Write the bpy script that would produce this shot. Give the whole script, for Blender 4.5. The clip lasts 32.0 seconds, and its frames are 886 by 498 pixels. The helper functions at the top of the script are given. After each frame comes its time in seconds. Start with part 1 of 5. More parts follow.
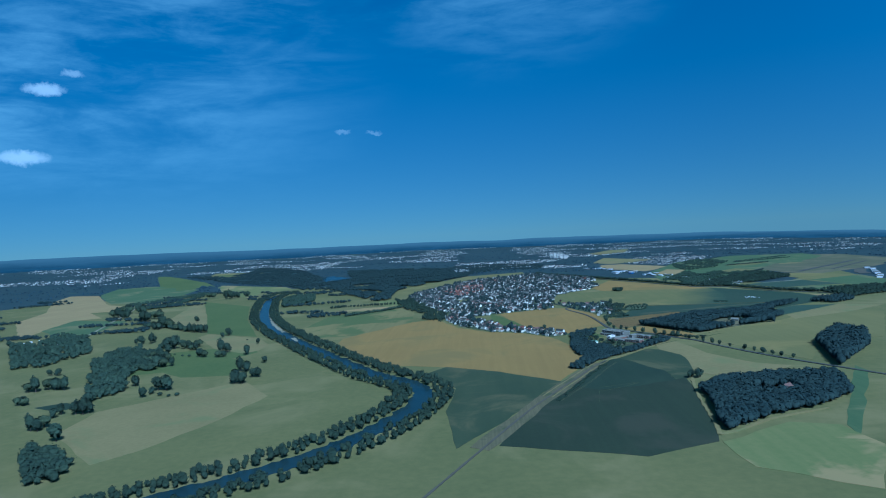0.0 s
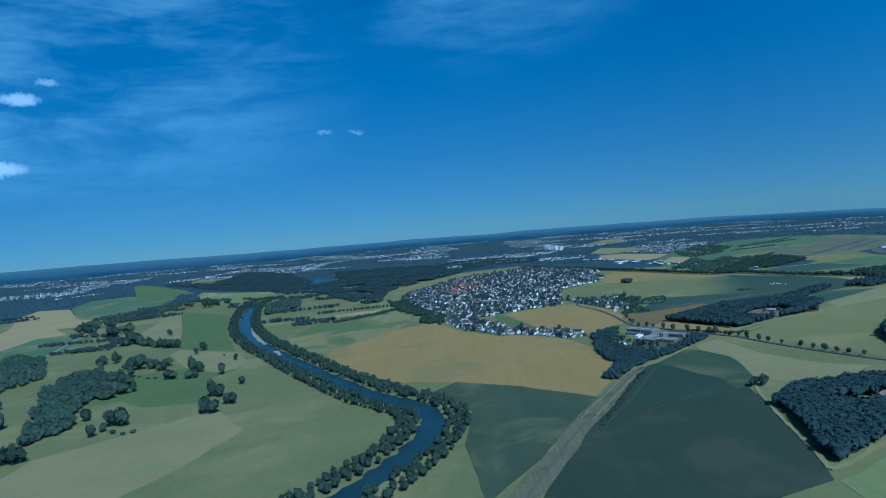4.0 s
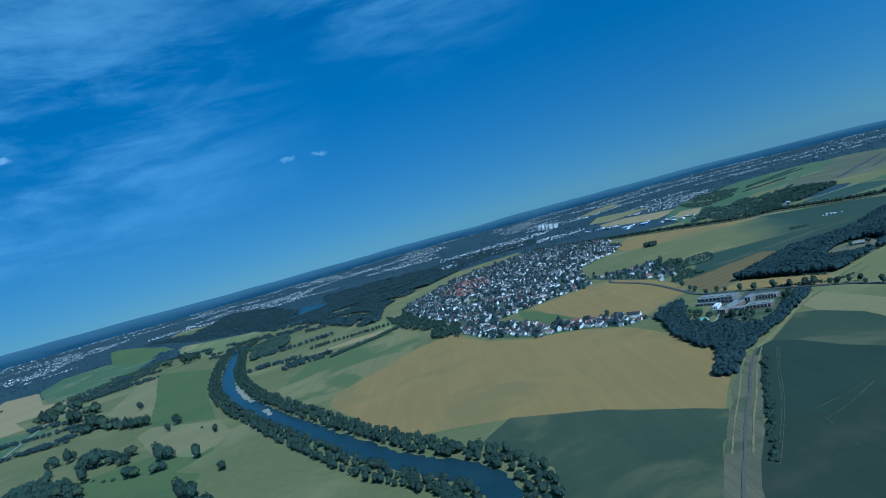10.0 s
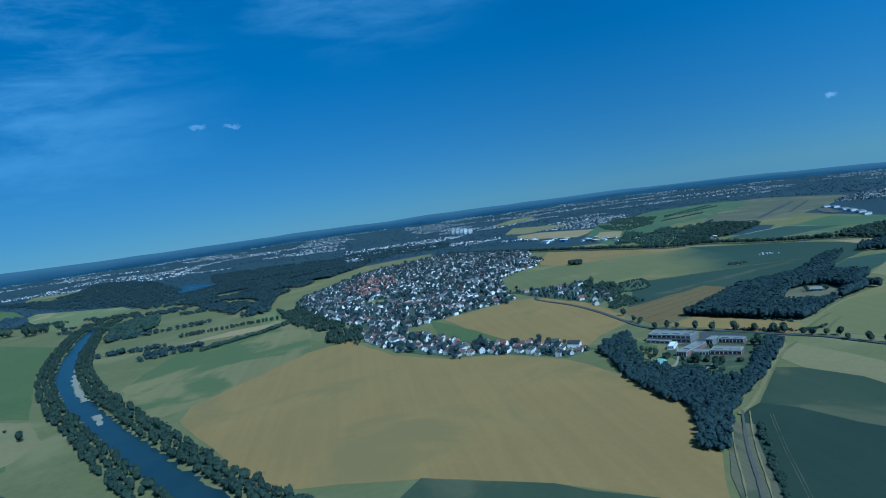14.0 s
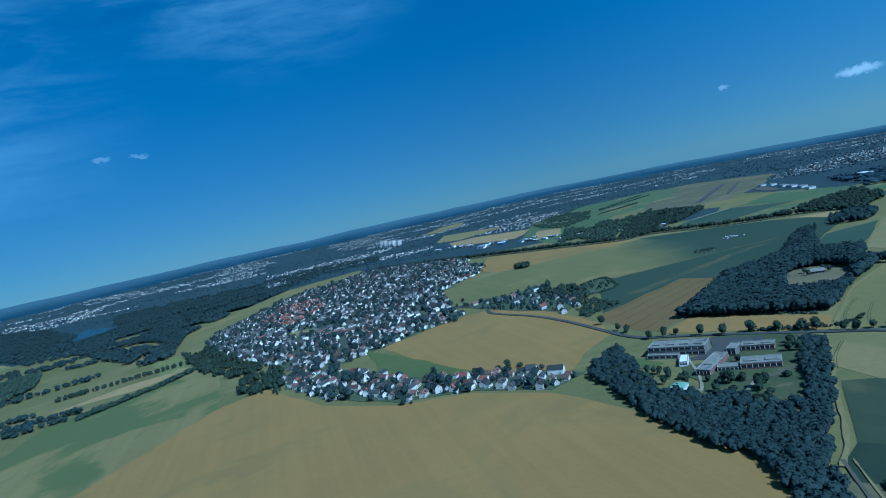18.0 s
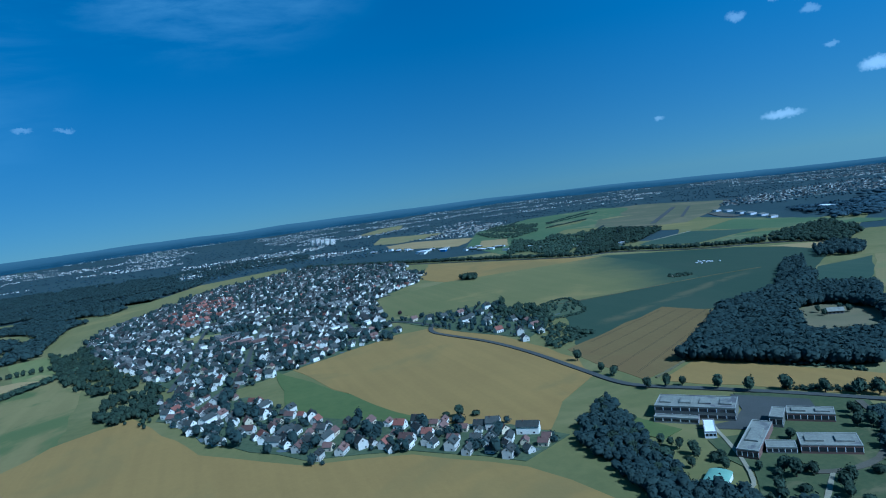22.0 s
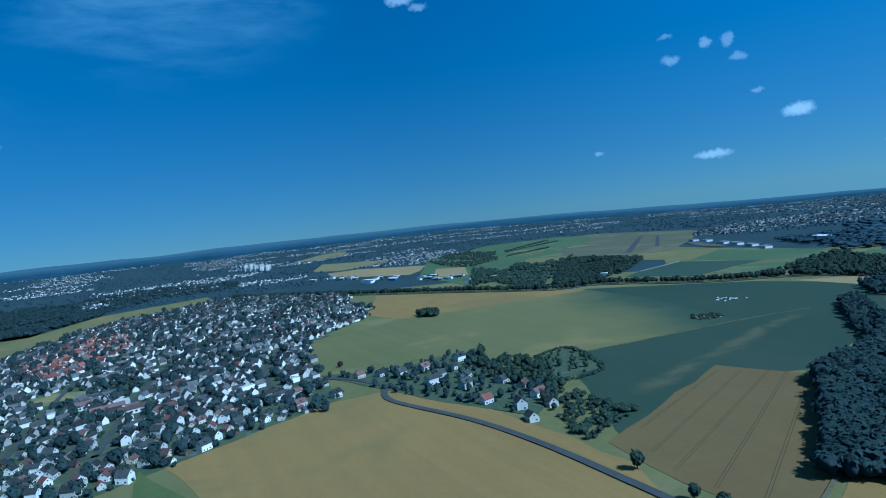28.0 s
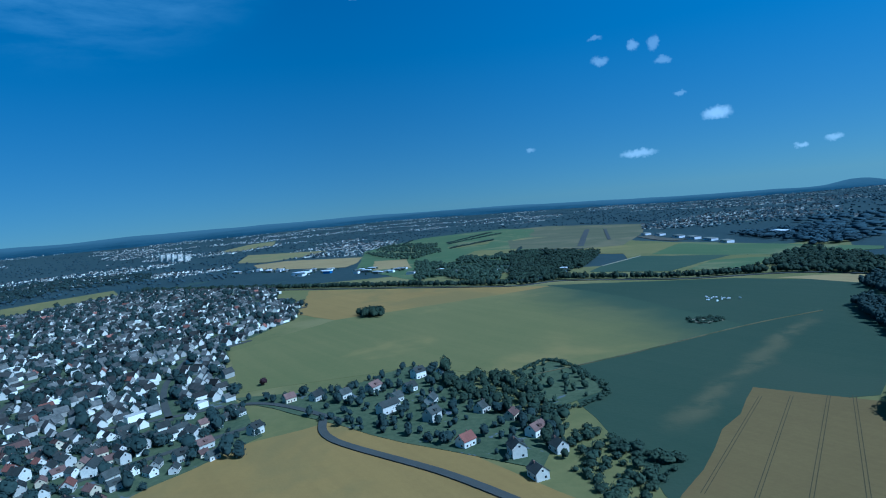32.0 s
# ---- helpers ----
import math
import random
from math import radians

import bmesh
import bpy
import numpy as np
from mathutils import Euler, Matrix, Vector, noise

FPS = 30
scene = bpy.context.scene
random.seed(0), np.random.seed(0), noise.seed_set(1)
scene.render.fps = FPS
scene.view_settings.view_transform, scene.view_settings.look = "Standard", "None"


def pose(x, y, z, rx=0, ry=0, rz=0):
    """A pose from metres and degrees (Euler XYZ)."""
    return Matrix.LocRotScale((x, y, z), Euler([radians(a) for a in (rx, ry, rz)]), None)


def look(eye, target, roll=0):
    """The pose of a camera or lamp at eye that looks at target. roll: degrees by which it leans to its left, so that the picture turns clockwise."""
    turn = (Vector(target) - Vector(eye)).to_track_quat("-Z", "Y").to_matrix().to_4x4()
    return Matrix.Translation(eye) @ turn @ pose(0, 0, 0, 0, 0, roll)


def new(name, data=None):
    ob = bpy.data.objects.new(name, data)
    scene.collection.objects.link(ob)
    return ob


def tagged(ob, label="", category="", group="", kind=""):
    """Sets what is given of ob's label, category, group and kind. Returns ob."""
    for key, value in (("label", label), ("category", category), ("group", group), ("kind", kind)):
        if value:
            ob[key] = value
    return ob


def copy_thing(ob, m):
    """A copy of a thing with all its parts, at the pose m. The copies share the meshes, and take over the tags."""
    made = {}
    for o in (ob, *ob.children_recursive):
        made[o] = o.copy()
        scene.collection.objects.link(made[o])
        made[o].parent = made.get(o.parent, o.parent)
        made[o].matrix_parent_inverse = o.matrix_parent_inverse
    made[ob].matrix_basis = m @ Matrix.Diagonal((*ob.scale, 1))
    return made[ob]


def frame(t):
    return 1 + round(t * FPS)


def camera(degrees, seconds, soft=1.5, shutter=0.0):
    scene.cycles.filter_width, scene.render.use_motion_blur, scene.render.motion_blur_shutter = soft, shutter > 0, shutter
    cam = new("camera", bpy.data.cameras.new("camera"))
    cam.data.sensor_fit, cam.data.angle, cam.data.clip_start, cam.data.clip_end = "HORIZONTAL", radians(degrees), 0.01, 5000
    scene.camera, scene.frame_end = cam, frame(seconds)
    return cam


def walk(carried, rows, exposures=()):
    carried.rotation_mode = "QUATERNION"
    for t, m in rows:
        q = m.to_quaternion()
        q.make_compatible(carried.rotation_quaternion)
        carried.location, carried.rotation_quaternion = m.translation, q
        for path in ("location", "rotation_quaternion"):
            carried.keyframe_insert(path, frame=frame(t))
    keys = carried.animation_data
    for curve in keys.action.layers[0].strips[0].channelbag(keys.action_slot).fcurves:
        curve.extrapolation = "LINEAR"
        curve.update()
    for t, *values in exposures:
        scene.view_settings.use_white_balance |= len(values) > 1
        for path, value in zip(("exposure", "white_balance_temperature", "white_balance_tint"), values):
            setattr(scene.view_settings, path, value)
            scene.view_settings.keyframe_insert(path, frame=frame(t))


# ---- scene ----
# ---- camera and its walk ----
cam = camera(70.0, 32.0, soft=1.0)
# seconds, place in metres, turn to the left, tilt up, lean (degrees)
PATH = [
    (0, 113.80, 81.44, 186.42, 3.06, -1.58, -3.06),
    (0.5, 110.28, 97.85, 185.87, 3.23, -1.62, -3.31),
    (1, 106.79, 114.25, 185.32, 3.14, -1.33, -3.14),
    (1.5, 103.32, 130.65, 184.76, 2.97, -1.18, -3.12),
    (2, 99.91, 147.04, 184.19, 2.90, -1.47, -3.46),
    (2.5, 96.55, 163.42, 183.62, 2.91, -1.75, -3.23),
    (3, 93.27, 179.80, 183.03, 2.52, -2.07, -3.23),
    (3.5, 90.06, 196.18, 182.42, 1.90, -1.96, -4.65),
    (5.5, 77.51, 261.76, 179.92, 1.86, -2.19, -5.69),
    (6, 74.43, 278.23, 179.26, 3.35, -2.18, -3.26),
    (6.5, 71.40, 294.82, 178.59, 4.28, -1.79, -0.53),
    (7, 68.43, 311.54, 177.88, 3.18, -1.85, -2.52),
    (7.5, 65.52, 328.41, 177.15, 1.40, -1.95, -6.12),
    (8, 62.67, 345.44, 176.39, 0.61, -2.07, -3.69),
    (8.5, 59.92, 362.66, 175.61, -0.13, -2.31, -3.02),
    (9, 57.28, 380.08, 174.80, -0.61, -2.16, -10.16),
    (9.5, 54.80, 397.74, 173.97, -0.06, -2.19, -15.12),
    (10, 52.50, 415.66, 173.11, 0.37, -2.12, -16.02),
    (10.5, 50.42, 433.83, 172.21, -0.44, -2.16, -16.31),
    (11, 48.60, 452.28, 171.28, -2.04, -2.53, -16.03),
    (11.5, 47.10, 470.98, 170.30, -3.45, -2.96, -15.72),
    (12, 45.97, 489.89, 169.28, -5.01, -3.15, -15.01),
    (12.5, 45.26, 508.95, 168.21, -6.44, -3.05, -11.38),
    (13, 45.04, 528.10, 167.09, -7.17, -3.72, -11.57),
    (13.5, 45.33, 547.28, 165.93, -7.69, -4.08, -8.78),
    (14, 46.13, 566.49, 164.71, -7.88, -4.08, -8.42),
    (14.5, 47.46, 585.68, 163.43, -7.52, -4.13, -10.15),
    (16.5, 54.86, 662.33, 158.12, -10.69, -4.75, -15.99),
    (17, 57.16, 681.33, 156.74, -11.59, -4.46, -15.60),
    (17.5, 59.88, 700.13, 155.31, -12.69, -4.35, -14.51),
    (18, 62.97, 718.72, 153.84, -14.51, -4.22, -12.99),
    (18.5, 66.35, 737.10, 152.34, -16.46, -3.83, -11.58),
    (19, 69.97, 755.26, 150.81, -18.04, -3.47, -10.01),
    (19.5, 73.81, 773.19, 149.27, -19.15, -4.03, -7.95),
    (20, 77.84, 790.86, 147.73, -20.40, -4.72, -4.56),
    (20.5, 82.06, 808.28, 146.20, -21.48, -4.77, -4.08),
    (21, 86.43, 825.51, 144.70, -21.11, -4.40, -5.35),
    (21.5, 90.91, 842.62, 143.23, -20.84, -4.41, -7.58),
    (22, 95.48, 859.66, 141.81, -20.36, -4.77, -8.19),
    (22.5, 100.13, 876.67, 140.42, -19.55, -4.89, -4.33),
    (23, 104.87, 893.58, 139.08, -19.53, -4.85, -6.28),
    (23.5, 109.70, 910.38, 137.78, -19.86, -4.69, -7.38),
    (24, 114.59, 927.02, 136.51, -20.39, -4.88, -6.30),
    (24.5, 119.54, 943.47, 135.29, -21.59, -5.27, -3.03),
    (25, 124.50, 959.70, 134.09, -23.14, -4.81, -4.68),
    (25.5, 129.45, 975.68, 132.92, -23.93, -3.38, -4.50),
    (27.5, 149.09, 1038.50, 128.36, -25.30, -3.05, -5.67),
    (28, 153.90, 1053.86, 127.25, -25.70, -2.85, -6.82),
    (28.5, 158.62, 1068.89, 126.16, -25.84, -3.21, -7.95),
    (29, 163.26, 1083.63, 125.09, -25.95, -3.90, -9.67),
    (29.5, 167.86, 1098.10, 124.04, -26.38, -4.55, -10.93),
    (30, 172.44, 1112.38, 123.00, -26.87, -5.05, -9.93),
    (30.5, 177.03, 1126.52, 121.96, -27.52, -4.48, -10.18),
    (31, 181.64, 1140.59, 120.93, -28.49, -4.49, -8.69),
    (31.5, 186.27, 1154.63, 119.88, -30.12, -4.37, -6.55),
    (32, 190.91, 1168.67, 118.84, -31.71, -4.16, -5.72),
]


def heading(x, y, z, yaw, pitch, lean):
    eye = Vector((x, y, z))
    cy, cp = math.cos(radians(yaw)), math.cos(radians(pitch))
    ahead = Vector((-math.sin(radians(yaw)) * cp, cy * cp, math.sin(radians(pitch))))
    return look(eye, eye + ahead * 10.0, lean)


STOPS, KELVIN, TINT = 0.42, 4020.0, 4.0
walk(cam, [(t, heading(*row)) for t, *row in PATH], exposures=[(0.0, STOPS, KELVIN, TINT), (32.0, STOPS, KELVIN, TINT)])

# ---- sky and sun ----
SUN_AZ, SUN_EL = radians(152), radians(46)   # clockwise from +y
sun_way = Vector((math.sin(SUN_AZ) * math.cos(SUN_EL), math.cos(SUN_AZ) * math.cos(SUN_EL), math.sin(SUN_EL)))
sun = new("sun", bpy.data.lights.new("sun", "SUN"))
sun.data.energy, sun.data.angle, sun.data.color = 3.5, radians(0.53), (1.0, 0.95, 0.85)
sun.matrix_world = look(sun_way * 100, (0, 0, 0))


class Nodes:
    """Short hand for building a node tree."""

    def __init__(self, tree):
        self.tree = tree
        tree.nodes.clear()

    def add(self, kind, values=None, operation="", use_clamp=False, data_type="", blend_type="", interpolation_type=""):
        n = self.tree.nodes.new(kind)
        if operation:
            n.operation = operation
        if use_clamp:
            n.use_clamp = True
        if data_type:
            n.data_type = data_type
        if blend_type:
            n.blend_type = blend_type
        if interpolation_type:
            n.interpolation_type = interpolation_type
        for key, value in (values or {}).items():
            if isinstance(value, bpy.types.NodeSocket):
                self.tree.links.new(value, n.inputs[key])
            else:
                n.inputs[key].default_value = value
        return n

    def math(self, op, a, b=0.0, clamp=False):
        return self.add("ShaderNodeMath", {0: a, 1: b}, operation=op, use_clamp=clamp).outputs[0]

    def vec(self, op, a, b=(0, 0, 0)):
        n = self.add("ShaderNodeVectorMath", {0: a, 1: b}, operation=op)
        return n.outputs["Value"] if op in ("LENGTH", "DOT_PRODUCT", "DISTANCE") else n.outputs[0]

    def mix(self, f, a, b, blend="MIX"):
        n = self.add("ShaderNodeMix", {0: f, 6: a, 7: b}, data_type="RGBA", blend_type=blend)
        return n.outputs[2]

    def step(self, x, lo, hi, to_lo=0.0, to_hi=1.0):
        return self.add("ShaderNodeMapRange", {0: x, 1: lo, 2: hi, 3: to_lo, 4: to_hi}, interpolation_type="SMOOTHSTEP").outputs[0]

    def noise(self, vector, scale, detail=3.0, rough=0.55, warp=0.0):
        return self.add("ShaderNodeTexNoise", {"Vector": vector, "Scale": scale, "Detail": detail, "Roughness": rough, "Distortion": warp}).outputs[0]


def way_of(az, el):
    a, e = radians(az), radians(el)
    return (math.sin(a) * math.cos(e), math.cos(a) * math.cos(e), math.sin(e))


def make_sky():
    world = bpy.data.worlds.new("sky")
    scene.world = world
    world.use_nodes = True
    n = Nodes(world.node_tree)
    way = n.add("ShaderNodeTexCoord").outputs["Generated"]
    # the far hills lie below eye level: keep the air above them as bright as just over the horizon
    raised = n.vec("MAXIMUM", n.vec("ADD", way, (0, 0, 0.05)), (-2, -2, 0.045))
    air = n.add("ShaderNodeTexSky")
    air.sky_type, air.sun_disc = "NISHITA", False
    air.sun_elevation, air.sun_rotation = SUN_EL, SUN_AZ
    air.altitude, air.air_density, air.dust_density, air.ozone_density = 250.0, 0.85, 0.5, 6.0
    n.tree.links.new(raised, air.inputs["Vector"])
    sky = air.outputs[0]
    height = n.step(n.vec("DOT_PRODUCT", way, (0, 0, 1)), -0.05, 0.42)
    sky = n.mix(1.0, sky, n.mix(height, (0.43, 0.47, 0.38, 1), (0.36, 0.72, 0.68, 1)), "MULTIPLY")
    # the air is brighter towards the hazy east
    east = n.step(n.vec("DOT_PRODUCT", way, way_of(85, 16)), 0.45, 1.0, 1.0, 1.38)
    sky = n.vec("MULTIPLY", sky, n.add("ShaderNodeCombineXYZ", {0: east, 1: east, 2: east}).outputs[0])
    # thin cirrus veils, densest towards the left of the flight
    stretch = n.add("ShaderNodeMapping", {"Vector": way, "Rotation": (0.0, radians(-28), radians(20)), "Scale": (1.2, 2.0, 5.5)}).outputs[0]
    wisps = n.noise(stretch, 1.7, 7.0, 0.6, 0.7)
    fine = n.noise(stretch, 5.5, 6.0, 0.65, 0.4)
    veil = n.step(n.math("ADD", n.math("MULTIPLY", wisps, 0.65), n.math("MULTIPLY", fine, 0.35)), 0.38, 0.66)
    west = n.step(n.vec("DOT_PRODUCT", way, way_of(-50, 18)), 0.72, 0.97)
    high = n.step(n.vec("DOT_PRODUCT", way, way_of(4, 33)), 0.93, 0.985)
    veil = n.math("MULTIPLY", veil, n.step(n.vec("DOT_PRODUCT", way, (0, 0, 1)), 0.02, 0.20))
    cover = n.math("MULTIPLY", veil, n.math("MAXIMUM", west, n.math("MULTIPLY", high, 0.8)), clamp=True)
    colour = n.mix(n.math("MULTIPLY", cover, 0.5), sky, (3.4, 5.4, 5.9, 1))
    # small fair-weather cumulus: direction, width, height
    puffs = [(55.8, 5.1, 1.2, 0.6, 0.6), (49.5, 2.5, 1.6, 0.42, 0.5), (49.6, 11.5, 0.55, 0.5, 0.32), (51.3, 11.4, 0.45, 0.6, 0.26), (46.9, 10.6, 0.75, 0.4, 0.3),
             (53.0, 7.1, 0.5, 0.25, 0.25), (40.3, 3.9, 0.45, 0.22, 0.3), (61.7, 1.7, 0.6, 0.25, 0.45), (63.9, 2.0, 0.7, 0.3, 0.45), (46.6, 12.5, 0.7, 0.22, 0.2),
             (52.0, 9.9, 0.7, 0.35, 0.25), (-34.5, 12.3, 1.5, 0.55, 0.6), (-36.3, 7.2, 2.0, 0.6, 0.6), (-11.4, 9.2, 0.8, 0.22, 0.2),
             (-8.7, 9.1, 0.8, 0.2, 0.2), (-32.6, 13.6, 0.8, 0.35, 0.35), (24.4, 19.0, 1.3, 0.6, 0.45), (26.0, 18.2, 0.9, 0.4, 0.3)]
    rag = n.add("ShaderNodeTexNoise", {"Vector": way, "Scale": 60.0, "Detail": 7.0, "Roughness": 0.7}).outputs["Color"]
    shake = n.vec("SCALE", n.vec("SUBTRACT", rag, (0.5, 0.5, 0.5)))
    shake.node.inputs["Scale"].default_value = 0.021
    bent = n.vec("ADD", way, shake)
    total = None
    for az, el, wide, tall, dense in puffs:
        off = n.vec("SUBTRACT", bent, way_of(az, el))
        side = n.vec("DOT_PRODUCT", off, (math.cos(radians(az)), -math.sin(radians(az)), 0))
        up = n.math("DIVIDE", n.vec("DOT_PRODUCT", off, (0, 0, 1)), radians(tall))
        size = n.math("ADD", n.math("POWER", n.math("DIVIDE", side, radians(wide)), 2.0), n.math("POWER", up, 2.0))
        puff = n.step(size, 0.0, 1.2, dense, 0.0)
        total = puff if total is None else n.math("MAXIMUM", total, puff)
    colour = n.mix(n.math("MULTIPLY", total, 1.0), colour, (6.6, 7.6, 7.6, 1))
    back = n.add("ShaderNodeBackground", {"Color": colour, "Strength": 0.075})
    n.tree.links.new(back.outputs[0], n.add("ShaderNodeOutputWorld").inputs[0])


make_sky()

# ---- materials ----
def material(name, low, high, rough=0.9, big=0.01, small=0.4, spread=0.5, bump=0.0, metal=0.0, island=0.0, each=0.0, third=None,
             third_scale=0.004, third_low=0.5, third_high=0.65, stripes=None, specular=0.15, local=False, streak=None, fade=None, leafy=False):
    """A procedural surface: two tones mixed by noise at two sizes (per metre), with an optional third tone in patches."""
    m = bpy.data.materials.new(name)
    m.use_nodes = True
    n = Nodes(m.node_tree)
    place = n.add("ShaderNodeTexCoord").outputs["Object"] if local else n.add("ShaderNodeNewGeometry").outputs["Position"]
    wide, fine = n.noise(place, big, 4.0, 0.6), n.noise(place, small, 3.0, 0.6)
    f = n.math("ADD", n.math("MULTIPLY", n.step(wide, 0.3, 0.7), 1 - spread), n.math("MULTIPLY", n.step(fine, 0.25, 0.75), spread))
    if stripes:
        turn, per_metre, share = stripes
        along = n.add("ShaderNodeMapping", {"Vector": place, "Rotation": (0, 0, radians(turn)), "Scale": (per_metre, 0.004, 0.004)}).outputs[0]
        f = n.math("ADD", n.math("MULTIPLY", f, 1 - share), n.math("MULTIPLY", n.step(n.noise(along, 1.0, 2.0), 0.35, 0.65), share))
    colour = n.mix(f, (*low, 1), (*high, 1))
    if third:
        colour = n.mix(n.step(n.noise(place, third_scale, 5.0, 0.6, 0.6), third_low, third_high), colour, (*third, 1))
    if fade:
        # the crop changes softly from one point of the plan to another
        ax, ay, bx, by, tone = fade
        p, q = Vector((ax, ay)) * 0.73, Vector((bx, by)) * 0.73
        run = n.vec("DOT_PRODUCT", n.vec("SUBTRACT", place, (*p, 0)), (*((q - p) / (q - p).length_squared), 0))
        colour = n.mix(n.step(n.math("ADD", run, n.math("MULTIPLY", n.math("SUBTRACT", n.noise(place, 0.012, 4.0), 0.5), 0.9)), 0.0, 1.0), colour, (*tone, 1))
    if streak:
        # a soft worn streak from one point of the plan to another
        ax, ay, bx, by, wide_m, tone = streak
        p, q = Vector((ax, ay)) * 0.73, Vector((bx, by)) * 0.73
        d = (q - p).normalized()
        ragged = n.vec("ADD", place, n.vec("MULTIPLY", n.vec("SUBTRACT", n.add("ShaderNodeTexNoise", {"Vector": place, "Scale": 0.03, "Detail": 4.0}).outputs["Color"], (0.5, 0.5, 0.5)), (22, 22, 0)))
        rel = n.vec("SUBTRACT", ragged, (*p, 0))
        off = n.math("ABSOLUTE", n.vec("DOT_PRODUCT", rel, (-d.y, d.x, 0)))
        run = n.vec("DOT_PRODUCT", rel, (d.x, d.y, 0))
        ends = n.math("MULTIPLY", n.step(run, 0, 40), n.step(run, (q - p).length - 60, (q - p).length, 1.0, 0.0))
        thin = n.math("MULTIPLY", n.step(off, 0, wide_m, 1.0, 0.0), n.math("MULTIPLY", ends, n.step(n.noise(place, 0.05, 4.0), 0.3, 0.6)))
        colour = n.mix(thin, colour, (*tone, 1))
    if island:
        lone = n.add("ShaderNodeNewGeometry").outputs["Random Per Island"]
        colour = n.mix(1.0, colour, n.add("ShaderNodeCombineColor", {0: (v := n.step(lone, 0.0, 1.0, 1 - island, 1 + island)), 1: v, 2: v}).outputs[0], "MULTIPLY")
    if each:
        lone = n.add("ShaderNodeObjectInfo").outputs["Random"]
        colour = n.mix(1.0, colour, n.add("ShaderNodeCombineColor", {0: (v := n.step(lone, 0.0, 1.0, 1 - each, 1 + each)), 1: v, 2: v}).outputs[0], "MULTIPLY")
    values = {"Base Color": colour, "Roughness": rough, "Metallic": metal, "Specular IOR Level": specular}
    if bump:
        values["Normal"] = n.add("ShaderNodeBump", {"Strength": 0.6, "Distance": bump, "Height": n.noise(place, small * 2, 4.0)}).outputs[0]
    if leafy:
        # loose foliage has no hard surface: its shading leans towards the sky
        values["Normal"] = n.vec("NORMALIZE", n.vec("ADD", n.add("ShaderNodeNewGeometry").outputs["Normal"], (0.0, 0.0, 0.9)))
    shader = n.add("ShaderNodeBsdfPrincipled", values)
    n.tree.links.new(shader.outputs[0], n.add("ShaderNodeOutputMaterial").inputs[0])
    return m


WHEAT = material("ripe_wheat", (0.212, 0.141, 0.042), (0.258, 0.173, 0.050), 0.95, 0.008, 0.25, 0.35, 0.15, stripes=(25, 0.12, 0.3), third=(0.196, 0.143, 0.046), third_scale=0.008)
WHEAT_BROWN = material("brown_ripe_grain", (0.128, 0.090, 0.032), (0.158, 0.114, 0.040), 0.95, 0.01, 0.3, 0.4, 0.15, stripes=(-65, 0.3, 0.2), third=(0.140, 0.094, 0.034), third_scale=0.01)
BARLEY = material("pale_barley", (0.240, 0.180, 0.076), (0.300, 0.226, 0.096), 0.95, 0.008, 0.25, 0.35, 0.15, stripes=(70, 0.12, 0.3))
GRASS = material("pasture_grass", (0.108, 0.112, 0.038), (0.156, 0.145, 0.050), 0.95, 0.006, 0.12, 0.5, 0.2, third=(0.186, 0.164, 0.064), third_scale=0.007, third_low=0.47, third_high=0.68)
MEADOW = material("mown_meadow", (0.126, 0.147, 0.046), (0.183, 0.183, 0.064), 0.95, 0.006, 0.15, 0.4, 0.15, stripes=(-20, 0.08, 0.35), third=(0.262, 0.209, 0.086), third_scale=0.009, third_low=0.52, third_high=0.6)
CROP_LIGHT = material("green_grain", (0.136, 0.130, 0.044), (0.172, 0.154, 0.054), 0.95, 0.004, 0.2, 0.3, 0.15, stripes=(-62, 0.08, 0.3), third=(0.202, 0.168, 0.056), third_scale=0.006)
GRAIN_FADE = material("green_grain_thinning_out", (0.123, 0.125, 0.042), (0.165, 0.148, 0.052), 0.95, 0.004, 0.2, 0.3, 0.15, stripes=(-62, 0.08, 0.25), third=(0.204, 0.165, 0.056), third_scale=0.006, fade=(800, 2262, 945, 2205, (0.050, 0.072, 0.040)))
CROP_OLIVE = material("olive_green_crop", (0.027, 0.037, 0.020), (0.037, 0.048, 0.025), 0.92, 0.006, 0.2, 0.3, 0.2, stripes=(20, 0.12, 0.3), third=(0.046, 0.050, 0.029), third_scale=0.012)
BAND_PATCHY = material("patchy_thin_crop", (0.040, 0.055, 0.027), (0.056, 0.070, 0.033), 0.92, 0.01, 0.2, 0.3, 0.2, stripes=(35, 0.05, 0.4), third=(0.092, 0.092, 0.042), third_scale=0.012, third_low=0.48, third_high=0.64)
GREY_GRAVEL = material("grey_gravel", (0.078, 0.072, 0.052), (0.108, 0.100, 0.072), 0.95, 0.1, 1.5, 0.5, 0.05)
DIRT_BARE = material("bare_brown_verge", (0.092, 0.086, 0.044), (0.140, 0.122, 0.062), 0.95, 0.03, 0.6, 0.4, 0.1, third=(0.072, 0.080, 0.038), third_scale=0.04, stripes=(-28, 0.5, 0.5))
CROP_DARK = material("dark_beet_crop", (0.024, 0.038, 0.022), (0.033, 0.048, 0.027), 0.9, 0.005, 0.2, 0.3, 0.2, stripes=(28, 0.1, 0.3), third=(0.038, 0.052, 0.029), third_scale=0.006)
BEET_FAR = material("green_beet_crop", (0.040, 0.065, 0.040), (0.058, 0.081, 0.048), 0.9, 0.005, 0.2, 0.3, 0.2, stripes=(28, 0.1, 0.3))
